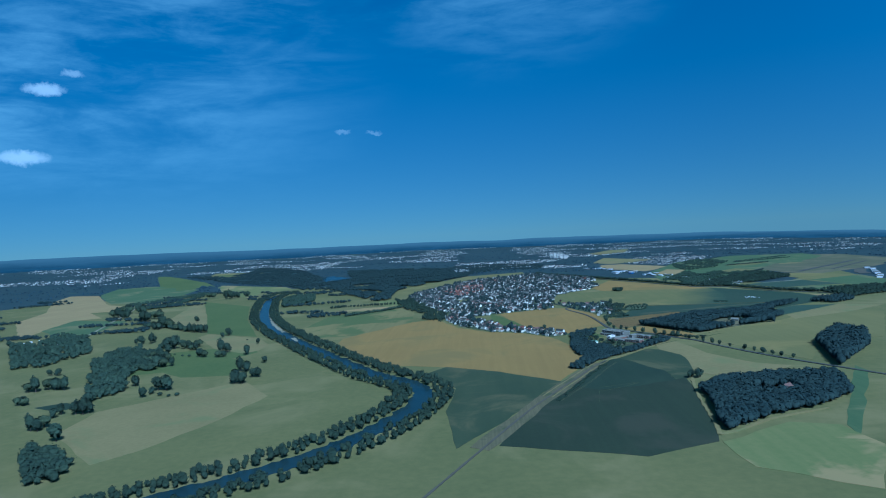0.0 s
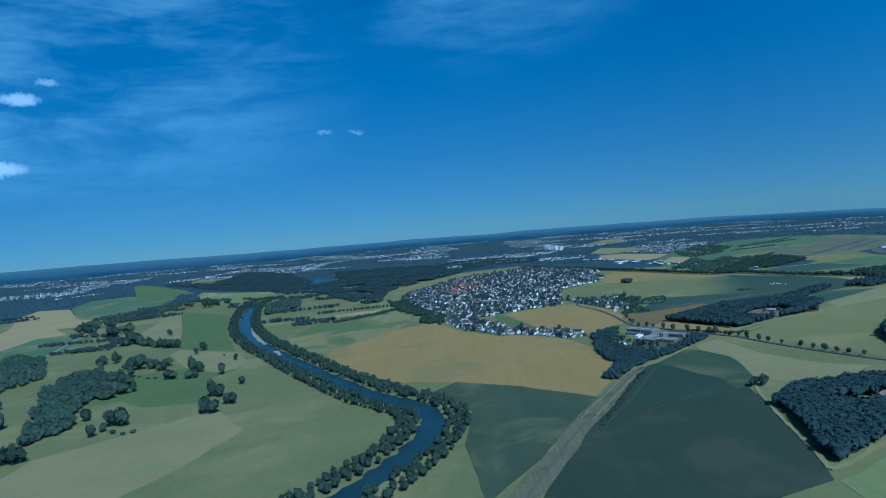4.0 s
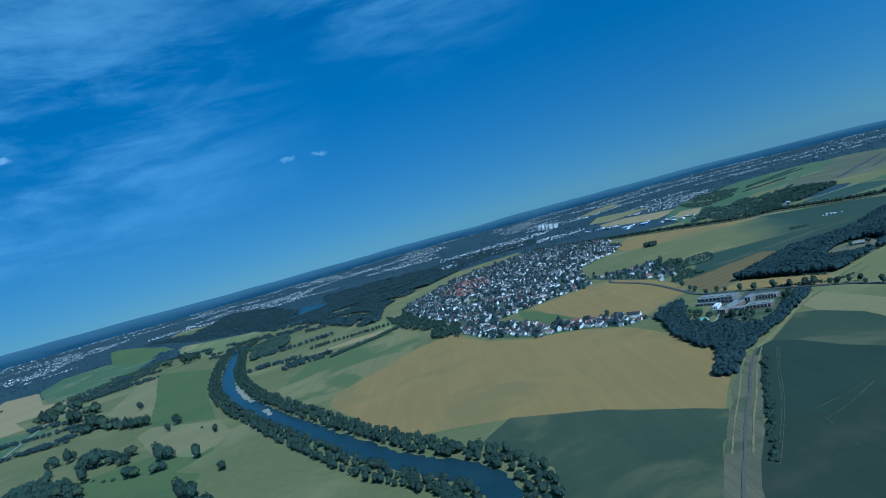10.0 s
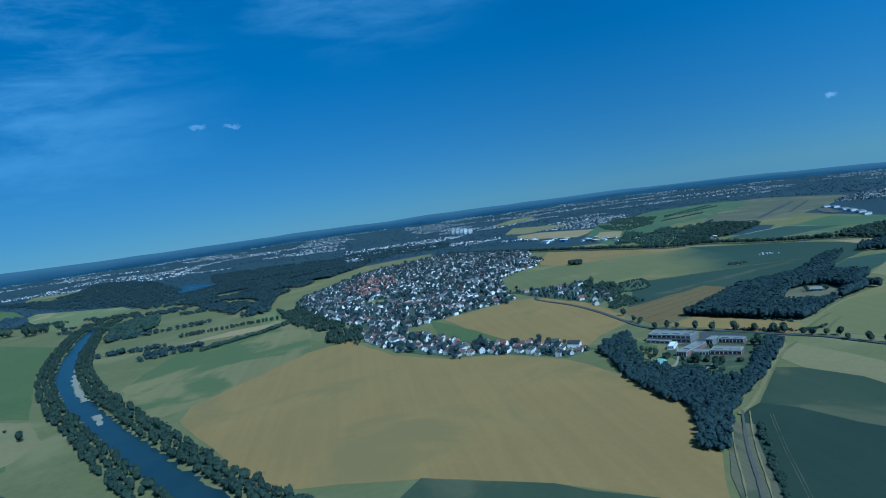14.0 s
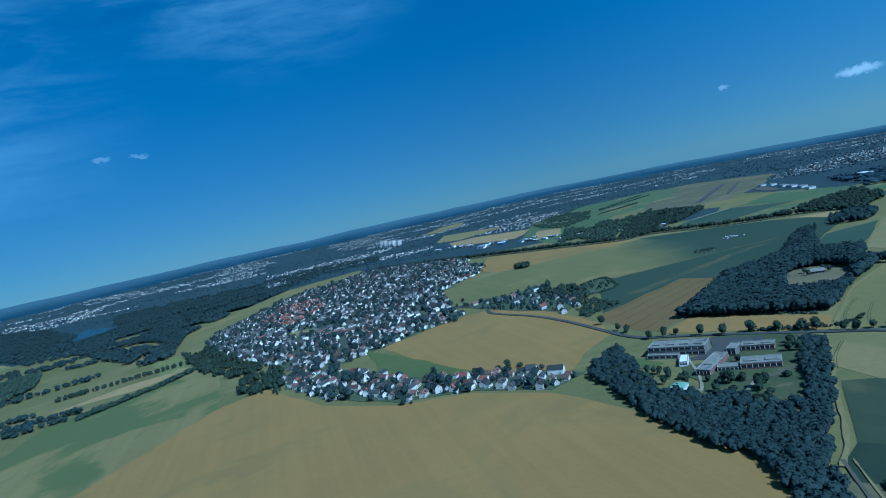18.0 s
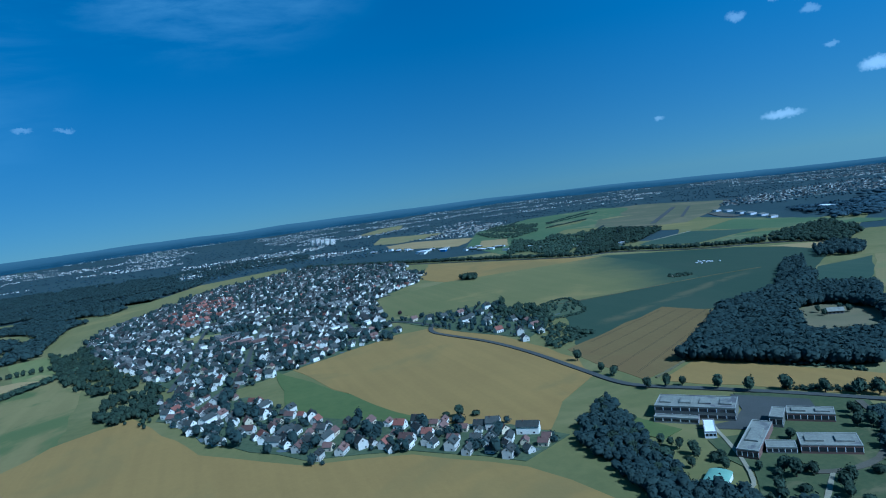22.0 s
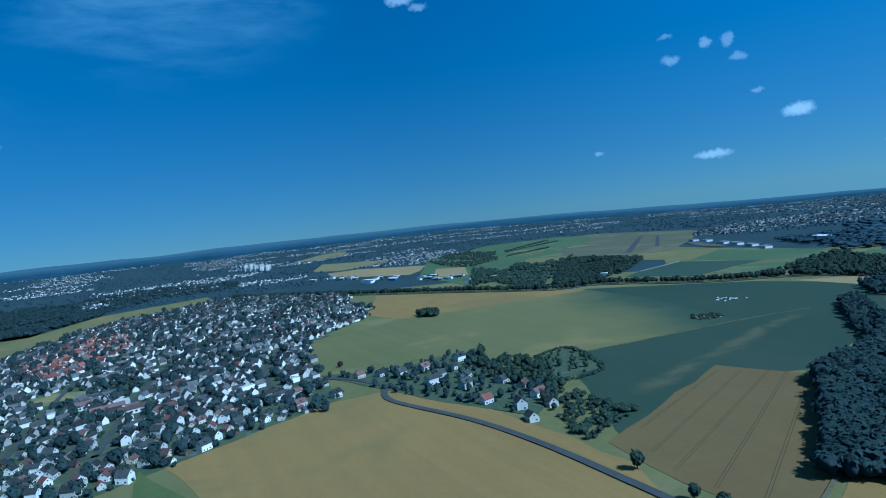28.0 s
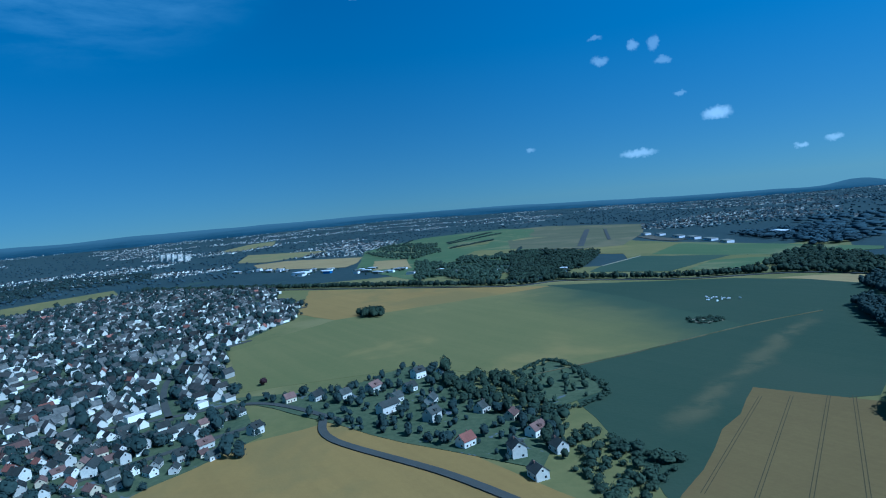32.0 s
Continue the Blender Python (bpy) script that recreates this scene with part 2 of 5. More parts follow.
BEET_WORN = material("dark_beet_crop_with_dry_streak", (0.033, 0.054, 0.031), (0.046, 0.065, 0.037), 0.9, 0.005, 0.2, 0.3, 0.2, stripes=(28, 0.1, 0.25), third=(0.046, 0.064, 0.037), third_scale=0.006, streak=(575, 1872, 975, 1977, 12.5, (0.088, 0.088, 0.045)))
TRACK_MARK = material("pressed_wheel_marks", (0.062, 0.050, 0.023), (0.080, 0.062, 0.028), 0.95, 0.05, 0.5)
TRACK_OLIVE = material("pressed_olive_marks", (0.060, 0.066, 0.028), (0.080, 0.084, 0.036), 0.95, 0.05, 0.5)
# leaves of the far woods; distance haze is painted in as a blue tint
LEAF_HAZE_TINT = material("far_leaves_haze_tint", (0.028, 0.049, 0.060), (0.046, 0.069, 0.080), 0.85, 0.02, 0.2, 0.45, island=0.25, specular=0.05, leafy=True)
CROP_MID = material("mid_green_crop", (0.066, 0.103, 0.042), (0.096, 0.126, 0.051), 0.92, 0.005, 0.2, 0.3, 0.2, stripes=(-30, 0.1, 0.35), third=(0.152, 0.152, 0.066), third_scale=0.008)
LAWN_WORN = material("worn_school_lawn", (0.048, 0.066, 0.028), (0.082, 0.094, 0.040), 0.95, 0.04, 0.4, 0.5, 0.1, third=(0.120, 0.112, 0.055), third_scale=0.05, third_low=0.55, third_high=0.7)
MEADOW_TAN = material("half_dried_meadow", (0.158, 0.138, 0.050), (0.205, 0.175, 0.064), 0.95, 0.006, 0.15, 0.4, 0.15, stripes=(-20, 0.08, 0.35), third=(0.096, 0.116, 0.038), third_scale=0.0065, third_low=0.47, third_high=0.56)
AIR_TURF = material("worn_airfield_turf", (0.090, 0.092, 0.048), (0.122, 0.116, 0.060), 0.95, 0.006, 0.12, 0.5, 0.2, stripes=(-44, 0.03, 0.4), third=(0.150, 0.132, 0.070), third_scale=0.006)
PASTURE = material("lush_pasture", (0.074, 0.100, 0.030), (0.105, 0.124, 0.038), 0.95, 0.006, 0.12, 0.5, 0.2)
DRY = material("dry_grass", (0.170, 0.144, 0.056), (0.224, 0.186, 0.074), 0.95, 0.01, 0.2, 0.5, 0.15, third=(0.164, 0.165, 0.062), third_scale=0.012)
# dark green land with a blue-grey cast painted in for haze over the plain
EARTH_HAZE_TINT = material("open_land_haze_tint", (0.027, 0.044, 0.046), (0.042, 0.062, 0.060), 0.95, 0.004, 0.07, 0.5, 0.3, third=(0.045, 0.068, 0.052), third_scale=0.0055, third_low=0.63, third_high=0.68)
GARDEN = material("garden_ground", (0.046, 0.066, 0.032), (0.092, 0.110, 0.056), 0.95, 0.03, 0.3, 0.6, 0.2, third=(0.103, 0.122, 0.135), third_scale=0.06, third_low=0.62, third_high=0.66)
ASPHALT = material("grey_asphalt", (0.052, 0.055, 0.048), (0.076, 0.079, 0.070), 0.85, 0.05, 1.5, 0.5, 0.02)
GRAVEL = material("pale_gravel", (0.20, 0.185, 0.125), (0.29, 0.27, 0.185), 0.95, 0.1, 1.5, 0.5, 0.05)
GREY_WALL = material("grey_brown_panels", (0.12, 0.12, 0.10), (0.18, 0.178, 0.15), 0.85, 0.1, 1.0, 0.5, local=True)
CONCRETE = material("worn_concrete", (0.22, 0.225, 0.19), (0.33, 0.335, 0.285), 0.9, 0.05, 0.8, 0.5, 0.03, third=(0.2, 0.19, 0.18), third_scale=0.06)
LEAF = material("summer_leaves", (0.026, 0.041, 0.029), (0.044, 0.063, 0.037), 0.8, 0.06, 0.5, 0.4, island=0.15, each=0.2, specular=0.08, leafy=True)
LEAF_PALE = material("willow_leaves", (0.040, 0.056, 0.030), (0.064, 0.082, 0.043), 0.8, 0.06, 0.5, 0.4, island=0.2, each=0.2, specular=0.08, leafy=True)
LEAF_DARK = material("wood_leaves", (0.023, 0.038, 0.037), (0.034, 0.051, 0.044), 0.8, 0.035, 0.35, 0.45, island=0.12, specular=0.08, leafy=True)
LEAF_RED = material("copper_leaves", (0.028, 0.016, 0.018), (0.05, 0.024, 0.028), 0.7, 0.06, 0.5, 0.4, island=0.3)
BARK = material("tree_bark", (0.05, 0.038, 0.026), (0.10, 0.08, 0.06), 0.95, 0.6, 4.0, 0.5, 0.03)
PLASTER_WHITE = material("white_render", (0.56, 0.55, 0.48), (0.70, 0.69, 0.60), 0.85, 0.1, 0.8, 0.4, each=0.28, local=True)
PLASTER_CREAM = material("cream_render", (0.55, 0.49, 0.34), (0.66, 0.60, 0.44), 0.85, 0.1, 0.8, 0.4, each=0.12, local=True)
BRICK = material("red_brick_wall", (0.128, 0.079, 0.060), (0.192, 0.126, 0.102), 0.9, 0.3, 3.0, 0.6, each=0.12, local=True)
TILE_DARK = material("anthracite_tiles", (0.030, 0.034, 0.030), (0.066, 0.071, 0.062), 0.7, 0.2, 2.5, 0.5, 0.04, each=0.35, local=True)
TILE_BROWN = material("brown_tiles", (0.098, 0.062, 0.050), (0.160, 0.100, 0.080), 0.8, 0.2, 2.5, 0.5, 0.04, each=0.3, local=True)
TILE_RED = material("red_clay_tiles", (0.118, 0.050, 0.036), (0.182, 0.080, 0.056), 0.8, 0.2, 2.5, 0.5, 0.04, island=0.4, each=0.25, local=True)
FELT = material("grey_roof_felt", (0.15, 0.155, 0.125), (0.26, 0.262, 0.215), 0.9, 0.08, 0.8, 0.5, 0.02, third=(0.11, 0.11, 0.108), third_scale=0.09, local=True)
GLASS = material("window_glass", (0.02, 0.024, 0.03), (0.03, 0.034, 0.04), 0.12, 0.1, 1.0, specular=0.6, local=True)
TRIM = material("white_trim", (0.68, 0.68, 0.66), (0.78, 0.78, 0.76), 0.6, 0.3, 2.0, local=True)
GREEN_SHEET = material("green_sheet_roof", (0.17, 0.29, 0.20), (0.23, 0.36, 0.26), 0.5, 0.2, 1.5, local=True)
BLUE_SHEET = material("blue_sheet", (0.03, 0.10, 0.28), (0.05, 0.14, 0.34), 0.5, 0.2, 1.5, local=True)
STEEL = material("white_sheet_metal", (0.66, 0.67, 0.68), (0.78, 0.79, 0.80), 0.45, 0.05, 0.8, local=True)
TOWN = material("far_town_walls", (0.50, 0.49, 0.43), (0.68, 0.66, 0.58), 0.85, 0.01, 0.1, island=0.45)
TOWN_ROOF = material("far_town_roofs", (0.040, 0.043, 0.040), (0.105, 0.103, 0.090), 0.85, 0.05, 0.4, island=0.65)


def make_water():
    m = bpy.data.materials.new("river_water")
    m.use_nodes = True
    n = Nodes(m.node_tree)
    place = n.add("ShaderNodeNewGeometry").outputs["Position"]
    colour = n.mix(n.noise(place, 0.03, 3.0), (0.012, 0.028, 0.034, 1), (0.03, 0.05, 0.05, 1))
    ripple = n.add("ShaderNodeBump", {"Strength": 0.25, "Distance": 0.05, "Height": n.noise(place, 0.6, 4.0)}).outputs[0]
    shader = n.add("ShaderNodeBsdfPrincipled", {"Base Color": colour, "Roughness": 0.25, "Specular IOR Level": 0.07, "Normal": ripple})
    n.tree.links.new(shader.outputs[0], n.add("ShaderNodeOutputMaterial").inputs[0])
    return m


WATER = make_water()

# ---- plan: corners of fields, roads and woods in metres ----
WHEAT_MILL = [(27, 1943), (96, 1766), (175, 1676), (253, 1638), (313, 1563), (345, 1451), (352, 1372), (348, 1300), (320, 1225), (280, 1150), (237, 1189), (188, 1234), (90, 1292), (-50, 1335), (-189, 1612), (-190, 1672), (-45, 1905)]
MEADOW_RIVER = [(-325, 2156), (-164, 2258), (-70, 2327), (-39, 1900), (-190, 1672), (-231, 1639), (-349, 1867)]
WHEAT_BUSH = [(202, 2028), (313, 2072), (439, 2070), (473, 2020), (484, 1762), (460, 1699), (400, 1658), (359, 1609), (282, 1682)]
WHEAT_TRAM = [(495, 1801), (699, 1883), (724, 1802), (565, 1679), (486, 1653), (484, 1721)]
WHEAT_STRIP = [(559, 1668), (627, 1525), (586, 1492), (495, 1642)]
WHEAT_FAR = [(618, 2513), (601, 2633), (731, 2932), (839, 2725), (988, 2435), (807, 2467)]
GREEN_LIGHT = [(988, 2435), (963, 2248), (905, 2075), (880, 2004), (825, 2012), (719, 2024), (622, 2040), (542, 2165), (403, 2219), (437, 2428), (618, 2513)]
GREEN_DARK = [(988, 2435), (1150, 2190), (1190, 2010), (960, 1880), (741, 1824), (690, 1866), (515, 1796), (614, 1977), (635, 2029)]
TAN_EAST = [(1185, 2147), (1266, 2057), (1175, 2019), (1183, 2087)]
PALE_EAST = [(643, 1536), (744, 1601), (880, 1653), (1055, 1730), (629, 1452), (586, 1489)]
TAN_FAR_EAST = [(925, 1742), (1141, 1893), (1219, 1838), (1096, 1758), (912, 1671)]
DARK_EAST = [(871, 1801), (1020, 1900), (1128, 1888), (913, 1737)]
PALE_NORTH = [(608, 1498), (896, 1679), (1051, 1834), (1152, 1722), (953, 1404), (849, 1428), (724, 1230)]
STRIP_EAST = [(765, 1178), (763, 1137), (577, 842), (585, 883)]
MEADOW_SOUTH = [(423, 838), (527, 900), (578, 883), (586, 814), (515, 700), (427, 761)]
MEADOW_STRIP = [(-237, 2537), (-151, 2544), (-108, 2334), (-155, 2230)]
TAN_STRIP = [(-352, 2241), (-252, 2319), (-173, 2331), (-129, 2300), (-214, 2243)]
ROAD_MAIN = [(429, 2079), (417, 2029), (447, 1918), (459, 1828), (462, 1735), (464, 1670), (474, 1639), (509, 1592), (544, 1541), (569, 1502), (584, 1480), (602, 1453), (615, 1415), (640, 1350), (672, 1280), (704, 1222), (736, 1170)]
ROAD_WOOD = [(586, 1489), (660, 1541), (735, 1592), (864, 1646)]
TRACK_FIELD = [(618, 2040), (719, 2022), (825, 2010), (898, 1999), (964, 1983), (985, 1977)]
TRACK_WEST = [(-983, 1835), (-1046, 2020), (-1113, 2210), (-1214, 2500), (-1290, 2695)]
TRACK_HEDGE = [(496, 1650), (562, 1676)]
WOOD_A = [(541, 1678), (567, 1685), (649, 1742), (721, 1792), (794, 1804), (869, 1824), (944, 1866), (933, 1835), (800, 1736), (829, 1704), (847, 1647), (846, 1632), (838, 1649), (735, 1599), (671, 1559), (642, 1537)]
CLEARING = [(758, 1726), (795, 1733), (819, 1714), (813, 1660), (762, 1615), (712, 1587), (677, 1614), (676, 1644)]
WOOD_BELT = [(436, 1646), (360, 1580), (349, 1462), (353, 1337), (340, 1264), (389, 1311), (429, 1358), (433, 1407), (399, 1421), (375, 1470)]
WOOD_BELT_E = [(546, 1483), (556, 1465), (510, 1420), (457, 1364), (402, 1323), (393, 1333), (446, 1379), (498, 1439)]
WOOD_BELT_S = [(358, 1513), (397, 1442), (375, 1365), (391, 1322), (344, 1346), (338, 1438)]
WOOD_SOUTH = [(473, 1055), (525, 1105), (633, 1118), (661, 1121), (702, 1118), (666, 1014), (597, 960), (562, 948), (521, 928), (481, 899), (445, 876), (444, 893), (456, 942), (474, 1012)]
WOOD_ROUND = [(807, 1368), (902, 1482), (934, 1440), (880, 1332), (740, 1174)]
WOOD_MID = [(-791, 4592), (-191, 4440), (210, 3279), (160, 3284), (-41, 2881), (-162, 2648), (-198, 2591), (-296, 2753)]
WOOD_MID_B = [(-256, 2513), (-79, 2624), (-15, 2739), (-259, 3388), (-512, 3804), (-736, 3503)]
WOOD_CLUMP = [(-164, 2509), (-101, 2534), (-11, 2200), (22, 1983), (-47, 2126), (-85, 2188)]
WOOD_GARDEN = [(-17, 1961), (-13, 2210), (65, 2020), (44, 1888)]
SHRUB_A = [(988, 2547), (1347, 3004), (1418, 2943), (1417, 2729), (1247, 2599), (1074, 2486)]
SHRUB_B = [(1413, 2269), (1524, 2286), (1496, 2199), (1391, 2089), (1252, 2024), (1233, 2193), (1207, 2216)]
TREE_ROW = [(466, 3522), (710, 3043), (856, 2757), (968, 2523), (1057, 2468), (1139, 2284), (1226, 2189), (1264, 2121), (1266, 2050)]
TREE_LINE = [(-379, 2349), (-179, 2380), (-94, 2373)]
HEDGE_LINE = [(-273, 2110), (-159, 2216), (-77, 2336)]
VILLAGE = [(-80, 2420), (-120, 2600), (-108, 2740), (-55, 2875), (40, 3120), (150, 3320), (230, 3330), (330, 3100), (389, 2198), (381, 2081), (242, 2016), (133, 1965), (85, 1866), (52, 1909), (72, 2015), (-19, 2253)]
VILLAGE_E = [(222, 3115), (433, 3229), (606, 3139), (651, 2758), (582, 2592), (446, 2466), (391, 2234), (380, 2130), (212, 2176)]
HAMLET = [(390, 2206), (467, 2149), (563, 2166), (567, 2092), (535, 1920), (491, 1886), (442, 2017)]
ROW_A = [(478, 1753), (472, 1702), (474, 1684), (472, 1632), (487, 1625), (498, 1618), (511, 1590), (524, 1569), (546, 1553), (560, 1530), (573, 1512), (581, 1502), (590, 1478)]
ROW_B = [(595, 1468), (608, 1462), (617, 1450), (610, 1430), (620, 1410), (629, 1395), (640, 1370), (655, 1338), (664, 1318)]
ROW_C = [(672, 1300), (682, 1285), (690, 1268), (702, 1250)]
TREES_BEND = [(-1219, 2501, 36), (-1193, 2388, 30), (-1122, 2325, 28), (-1271, 2501, 16), (-844, 2009, 21), (-1153, 2489, 30), (-990, 2218, 29), (-988, 2295, 33), (-822, 2030, 35), (-756, 1970, 20), (-708, 1928, 19), (-670, 1904, 19), (-645, 1897, 20), (-539, 1775, 9), (-540, 1818, 13), (-983, 2929, 34), (-1100, 3019, 32), (-961, 2971, 24), (-921, 2995, 21), (-744, 1737, 14), (-755, 1732, 8), (-716, 1736, 13), (-719, 1758, 10), (-774, 2138, 12), (-400, 1655, 8), (-450, 1717, 4)]
TREES_MID = [(-612, 1636, 30), (-571, 1631, 20), (-540, 1603, 17), (-548, 1650, 14), (-445, 1554, 23), (-551, 1481, 21), (-580, 1555, 13), (-526, 1412, 24), (-504, 1419, 10), (-477, 1507, 18), (-436, 1499, 13), (-424, 1498, 9), (-515, 1521, 6), (-534, 1529, 5), (-563, 1551, 4), (-377, 1514, 12), (-582, 1469, 18), (-584, 1510, 22), (-546, 1462, 10), (-301, 1413, 9), (-720, 1367, 10), (-740, 1370, 8), (-287, 1229, 23), (-316, 1331, 20), (-272, 1275, 16)]
TREES_NEAR = [(-673, 1226, 22), (-645, 1240, 24), (-630, 1236, 18), (-615, 1231, 12), (-623, 1130, 18), (-491, 979, 17), (-488, 997, 15), (-424, 929, 14), (-508, 1045, 9), (-508, 1064, 9), (-476, 1060, 19), (-466, 1067, 13), (-413, 1199, 24), (-425, 1153, 11), (-421, 1176, 8), (-399, 1162, 6), (-380, 1153, 5), (-368, 1158, 6), (-487, 1242, 12), (-494, 1263, 7)]
LAKE = [(-850, 3969), (-805, 4229), (-612, 3916), (-505, 3501), (-631, 3545)]
CLUMP_A = [(-510, 1123), (-709, 1468), (-734, 1592), (-708, 1668), (-578, 1431), (-537, 1291), (-481, 1196)]
CLUMP_B = [(-557, 1371), (-650, 1505), (-673, 1580), (-636, 1584), (-599, 1538), (-585, 1466), (-512, 1370)]
CLUMP_C = [(-883, 1448), (-1158, 1799), (-1062, 1776), (-1134, 1970), (-959, 1858), (-800, 1606), (-813, 1546), (-818, 1461)]
CLUMP_E = [(-353, 771), (-415, 850), (-442, 907), (-385, 873), (-328, 826), (-326, 782)]
HEDGE_T = [(-1228, 2630), (-1162, 2665), (-1152, 2835), (-1185, 3103)]
WOOD_BANK = [(-586, 2456), (-670, 2738), (-647, 2876), (-569, 2861), (-507, 2630), (-541, 2525)]
GREEN_BEND = [(-627, 1875), (-444, 1771), (-604, 2135), (-751, 2562), (-904, 2703), (-1058, 2847), (-763, 2192)]
BROWN_BEND = [(-910, 2212), (-1080, 2824), (-1040, 2800), (-763, 2192), (-644, 1910)]
GREEN_FAR_W = [(-1697, 3246), (-1797, 3646), (-1783, 3927), (-1420, 3601), (-1334, 3144), (-1373, 2965), (-1520, 2981)]
DRY_LOOP = [(-617, 1859), (-433, 1751), (-364, 1633), (-366, 1567), (-388, 1528), (-490, 1607), (-620, 1805)]
GREEN_LOW = [(-596, 1555), (-496, 1517), (-414, 1487), (-340, 1430), (-330, 1300), (-429, 1300), (-510, 1369), (-584, 1485)]
TAN_NEAR = [(-446, 959), (-456, 1071), (-368, 1158), (-285, 1248), (-200, 1130), (-230, 1000), (-280, 880), (-317, 833)]
DARK_PATCH = [(-588, 1112), (-551, 1138), (-508, 1117), (-524, 1081)]
HEDGE_A = [(-1369, 2807), (-1288, 2978), (-1228, 3239)]
HEDGE_B = [(-917, 2090), (-822, 2041), (-729, 1960), (-656, 1920)]
HEDGE_C = [(-649, 1650), (-638, 1704), (-545, 1628)]
VILLAGE_S = [(44, 1984), (98, 1796), (177, 1686), (255, 1645), (316, 1571), (365, 1591), (340, 1640), (271, 1707), (195, 1800), (149, 1919)]
RED_ROOFS = [(14, 2716), (75, 2994), (179, 2999), (180, 2715), (97, 2497), (47, 2574)]
FAR_A = [(1115, 5536), (1414, 6066), (1634, 6163), (1430, 5527), (1151, 5281)]
FAR_B = [(897, 4234), (1076, 4745), (1315, 4300), (1169, 4115), (965, 4062)]
FAR_C = [(842, 3707), (901, 3991), (1027, 3975), (1185, 3640), (1077, 3448), (998, 3355)]
FAR_D = [(996, 3164), (1123, 3412), (1188, 3320), (1062, 3062)]
FAR_E = [(1606, 3809), (2019, 4017), (1834, 3708), (1588, 3714)]
FAR_F = [(1487, 3553), (1691, 3550), (1585, 3434), (1442, 3464)]
FAR_G = [(1276, 3143), (1408, 3260), (1471, 3108), (1363, 3000)]
WOOD_FAR_A = [(907, 2773), (1156, 3204), (1145, 3016), (1266, 3114), (1327, 3006), (1381, 2929), (1021, 2508), (948, 2604)]
WOOD_FAR_B = [(1249, 3753), (1490, 4020), (1589, 3804), (1357, 3384), (1173, 3250), (1181, 3455)]
FAR_BASE = [(979, 3233), (1316, 3899), (1804, 4287), (2221, 4212), (2160, 3854), (1393, 2938), (1064, 2769), (926, 2812)]
WOODLAND_W = [(-2118, 4783), (-1774, 4430), (-1377, 3952), (-1080, 3667), (-861, 3452), (-663, 3118), (-689, 3353), (-580, 3469), (-1174, 4866), (-1546, 5428), (-1849, 5685), (-1659, 4958), (-1677, 4634), (-1877, 4706)]
STRIP_W = [(-1892, 4724), (-1588, 4398), (-1524, 4626), (-1513, 4956), (-1707, 5078), (-2008, 5128)]
GREEN_PLAIN_W = [(-1712, 3739), (-2571, 5206), (-2158, 4793), (-1635, 4159), (-1412, 3794), (-1505, 3826), (-1439, 3458)]
MEADOW_PLAIN_W = [(-1083, 3147), (-869, 2910), (-912, 3149), (-851, 3246), (-794, 3309), (-897, 3491), (-1085, 3614), (-1378, 3834), (-1352, 3692)]
ENCLOSURE = [(611, 2058), (660, 2064), (626, 1963), (570, 1960)]
SCRUB_TRI = [(553, 1936), (557, 1832), (484, 1811), (501, 1869)]
WOOD_C = [(1159, 2017), (1218, 2025), (1224, 1966), (1137, 1912), (1092, 1958)]
BALES = [(1000, 2137), (994, 2126), (1002, 2125), (993, 2111), (1004, 2114), (1002, 2104), (1011, 2095), (983, 2121), (982, 2107)]
CLUMP_BUSH = [(660, 2517), (652, 2480), (672, 2462), (690, 2480), (688, 2515)]
SHEDS = [(767, 3707), (820, 3686), (850, 3604), (878, 3530), (851, 3320), (910, 3421), (914, 3300), (957, 3315), (939, 3152), (985, 3196), (966, 3049), (1013, 3058), (995, 2905), (1041, 2899), (1049, 2786), (1081, 2719), (1105, 2630), (1128, 2549)]
TAN_WEST = [(-1566, 2364), (-1680, 2696), (-2019, 3227), (-2140, 3535), (-1938, 3491), (-1536, 2910), (-1372, 2802), (-1296, 2630), (-1427, 2599), (-1248, 2387), (-1326, 2347), (-1266, 2096), (-1215, 1913)]
PALE_WEST = [(-1938, 3491), (-2091, 3905), (-1901, 4009), (-1653, 3797), (-1467, 3419), (-1323, 2918), (-1552, 2957)]
DARK_WEST = [(-1278, 2100), (-1326, 2347), (-1083, 2264), (-1008, 1899), (-1107, 1935)]
MEADOW_VILLAGE = [(-202, 2628), (-210, 2929), (-143, 3095), (-31, 3346), (91, 3594), (223, 3651), (409, 3720), (405, 3507), (229, 3351), (112, 3350), (14, 3130), (-87, 2873), (-149, 2729), (-163, 2572), (-155, 2435)]
GREEN_SOUTH = [(331, 1086), (397, 1099), (480, 1141), (461, 1011), (445, 926), (429, 868), (420, 840), (330, 800), (170, 850), (235, 1005), (250, 1042), (280, 1090), (302, 1110)]
TRACK_WOOD_W = [(494, 1150), (481, 1109), (459, 1012), (447, 943), (437, 893), (429, 862)]
TRACK_WOOD_S = [(429, 862), (459, 876), (506, 911), (554, 932), (600, 950)]
WOOD_HOUSE = [(590, 1038)]
MARK_B = [(333, 1077), (358, 1090), (400, 1119)]
VILLAGE_LAWN = [(53, 2430), (87, 2439), (138, 2408), (138, 2345), (95, 2363), (64, 2371)]
LONG_ROOFS = [(170, 2897), (159, 2252), (185, 2224), (136, 2300), (219, 2196), (51, 2639)]
AIR_FIELD = [(1466, 3156), (2167, 4081), (2309, 3952), (2269, 3325), (1900, 3007), (1544, 2780), (1483, 2921)]
AIR_STRAW = [(1776, 3551), (2033, 3624), (1806, 3373), (1680, 3411)]
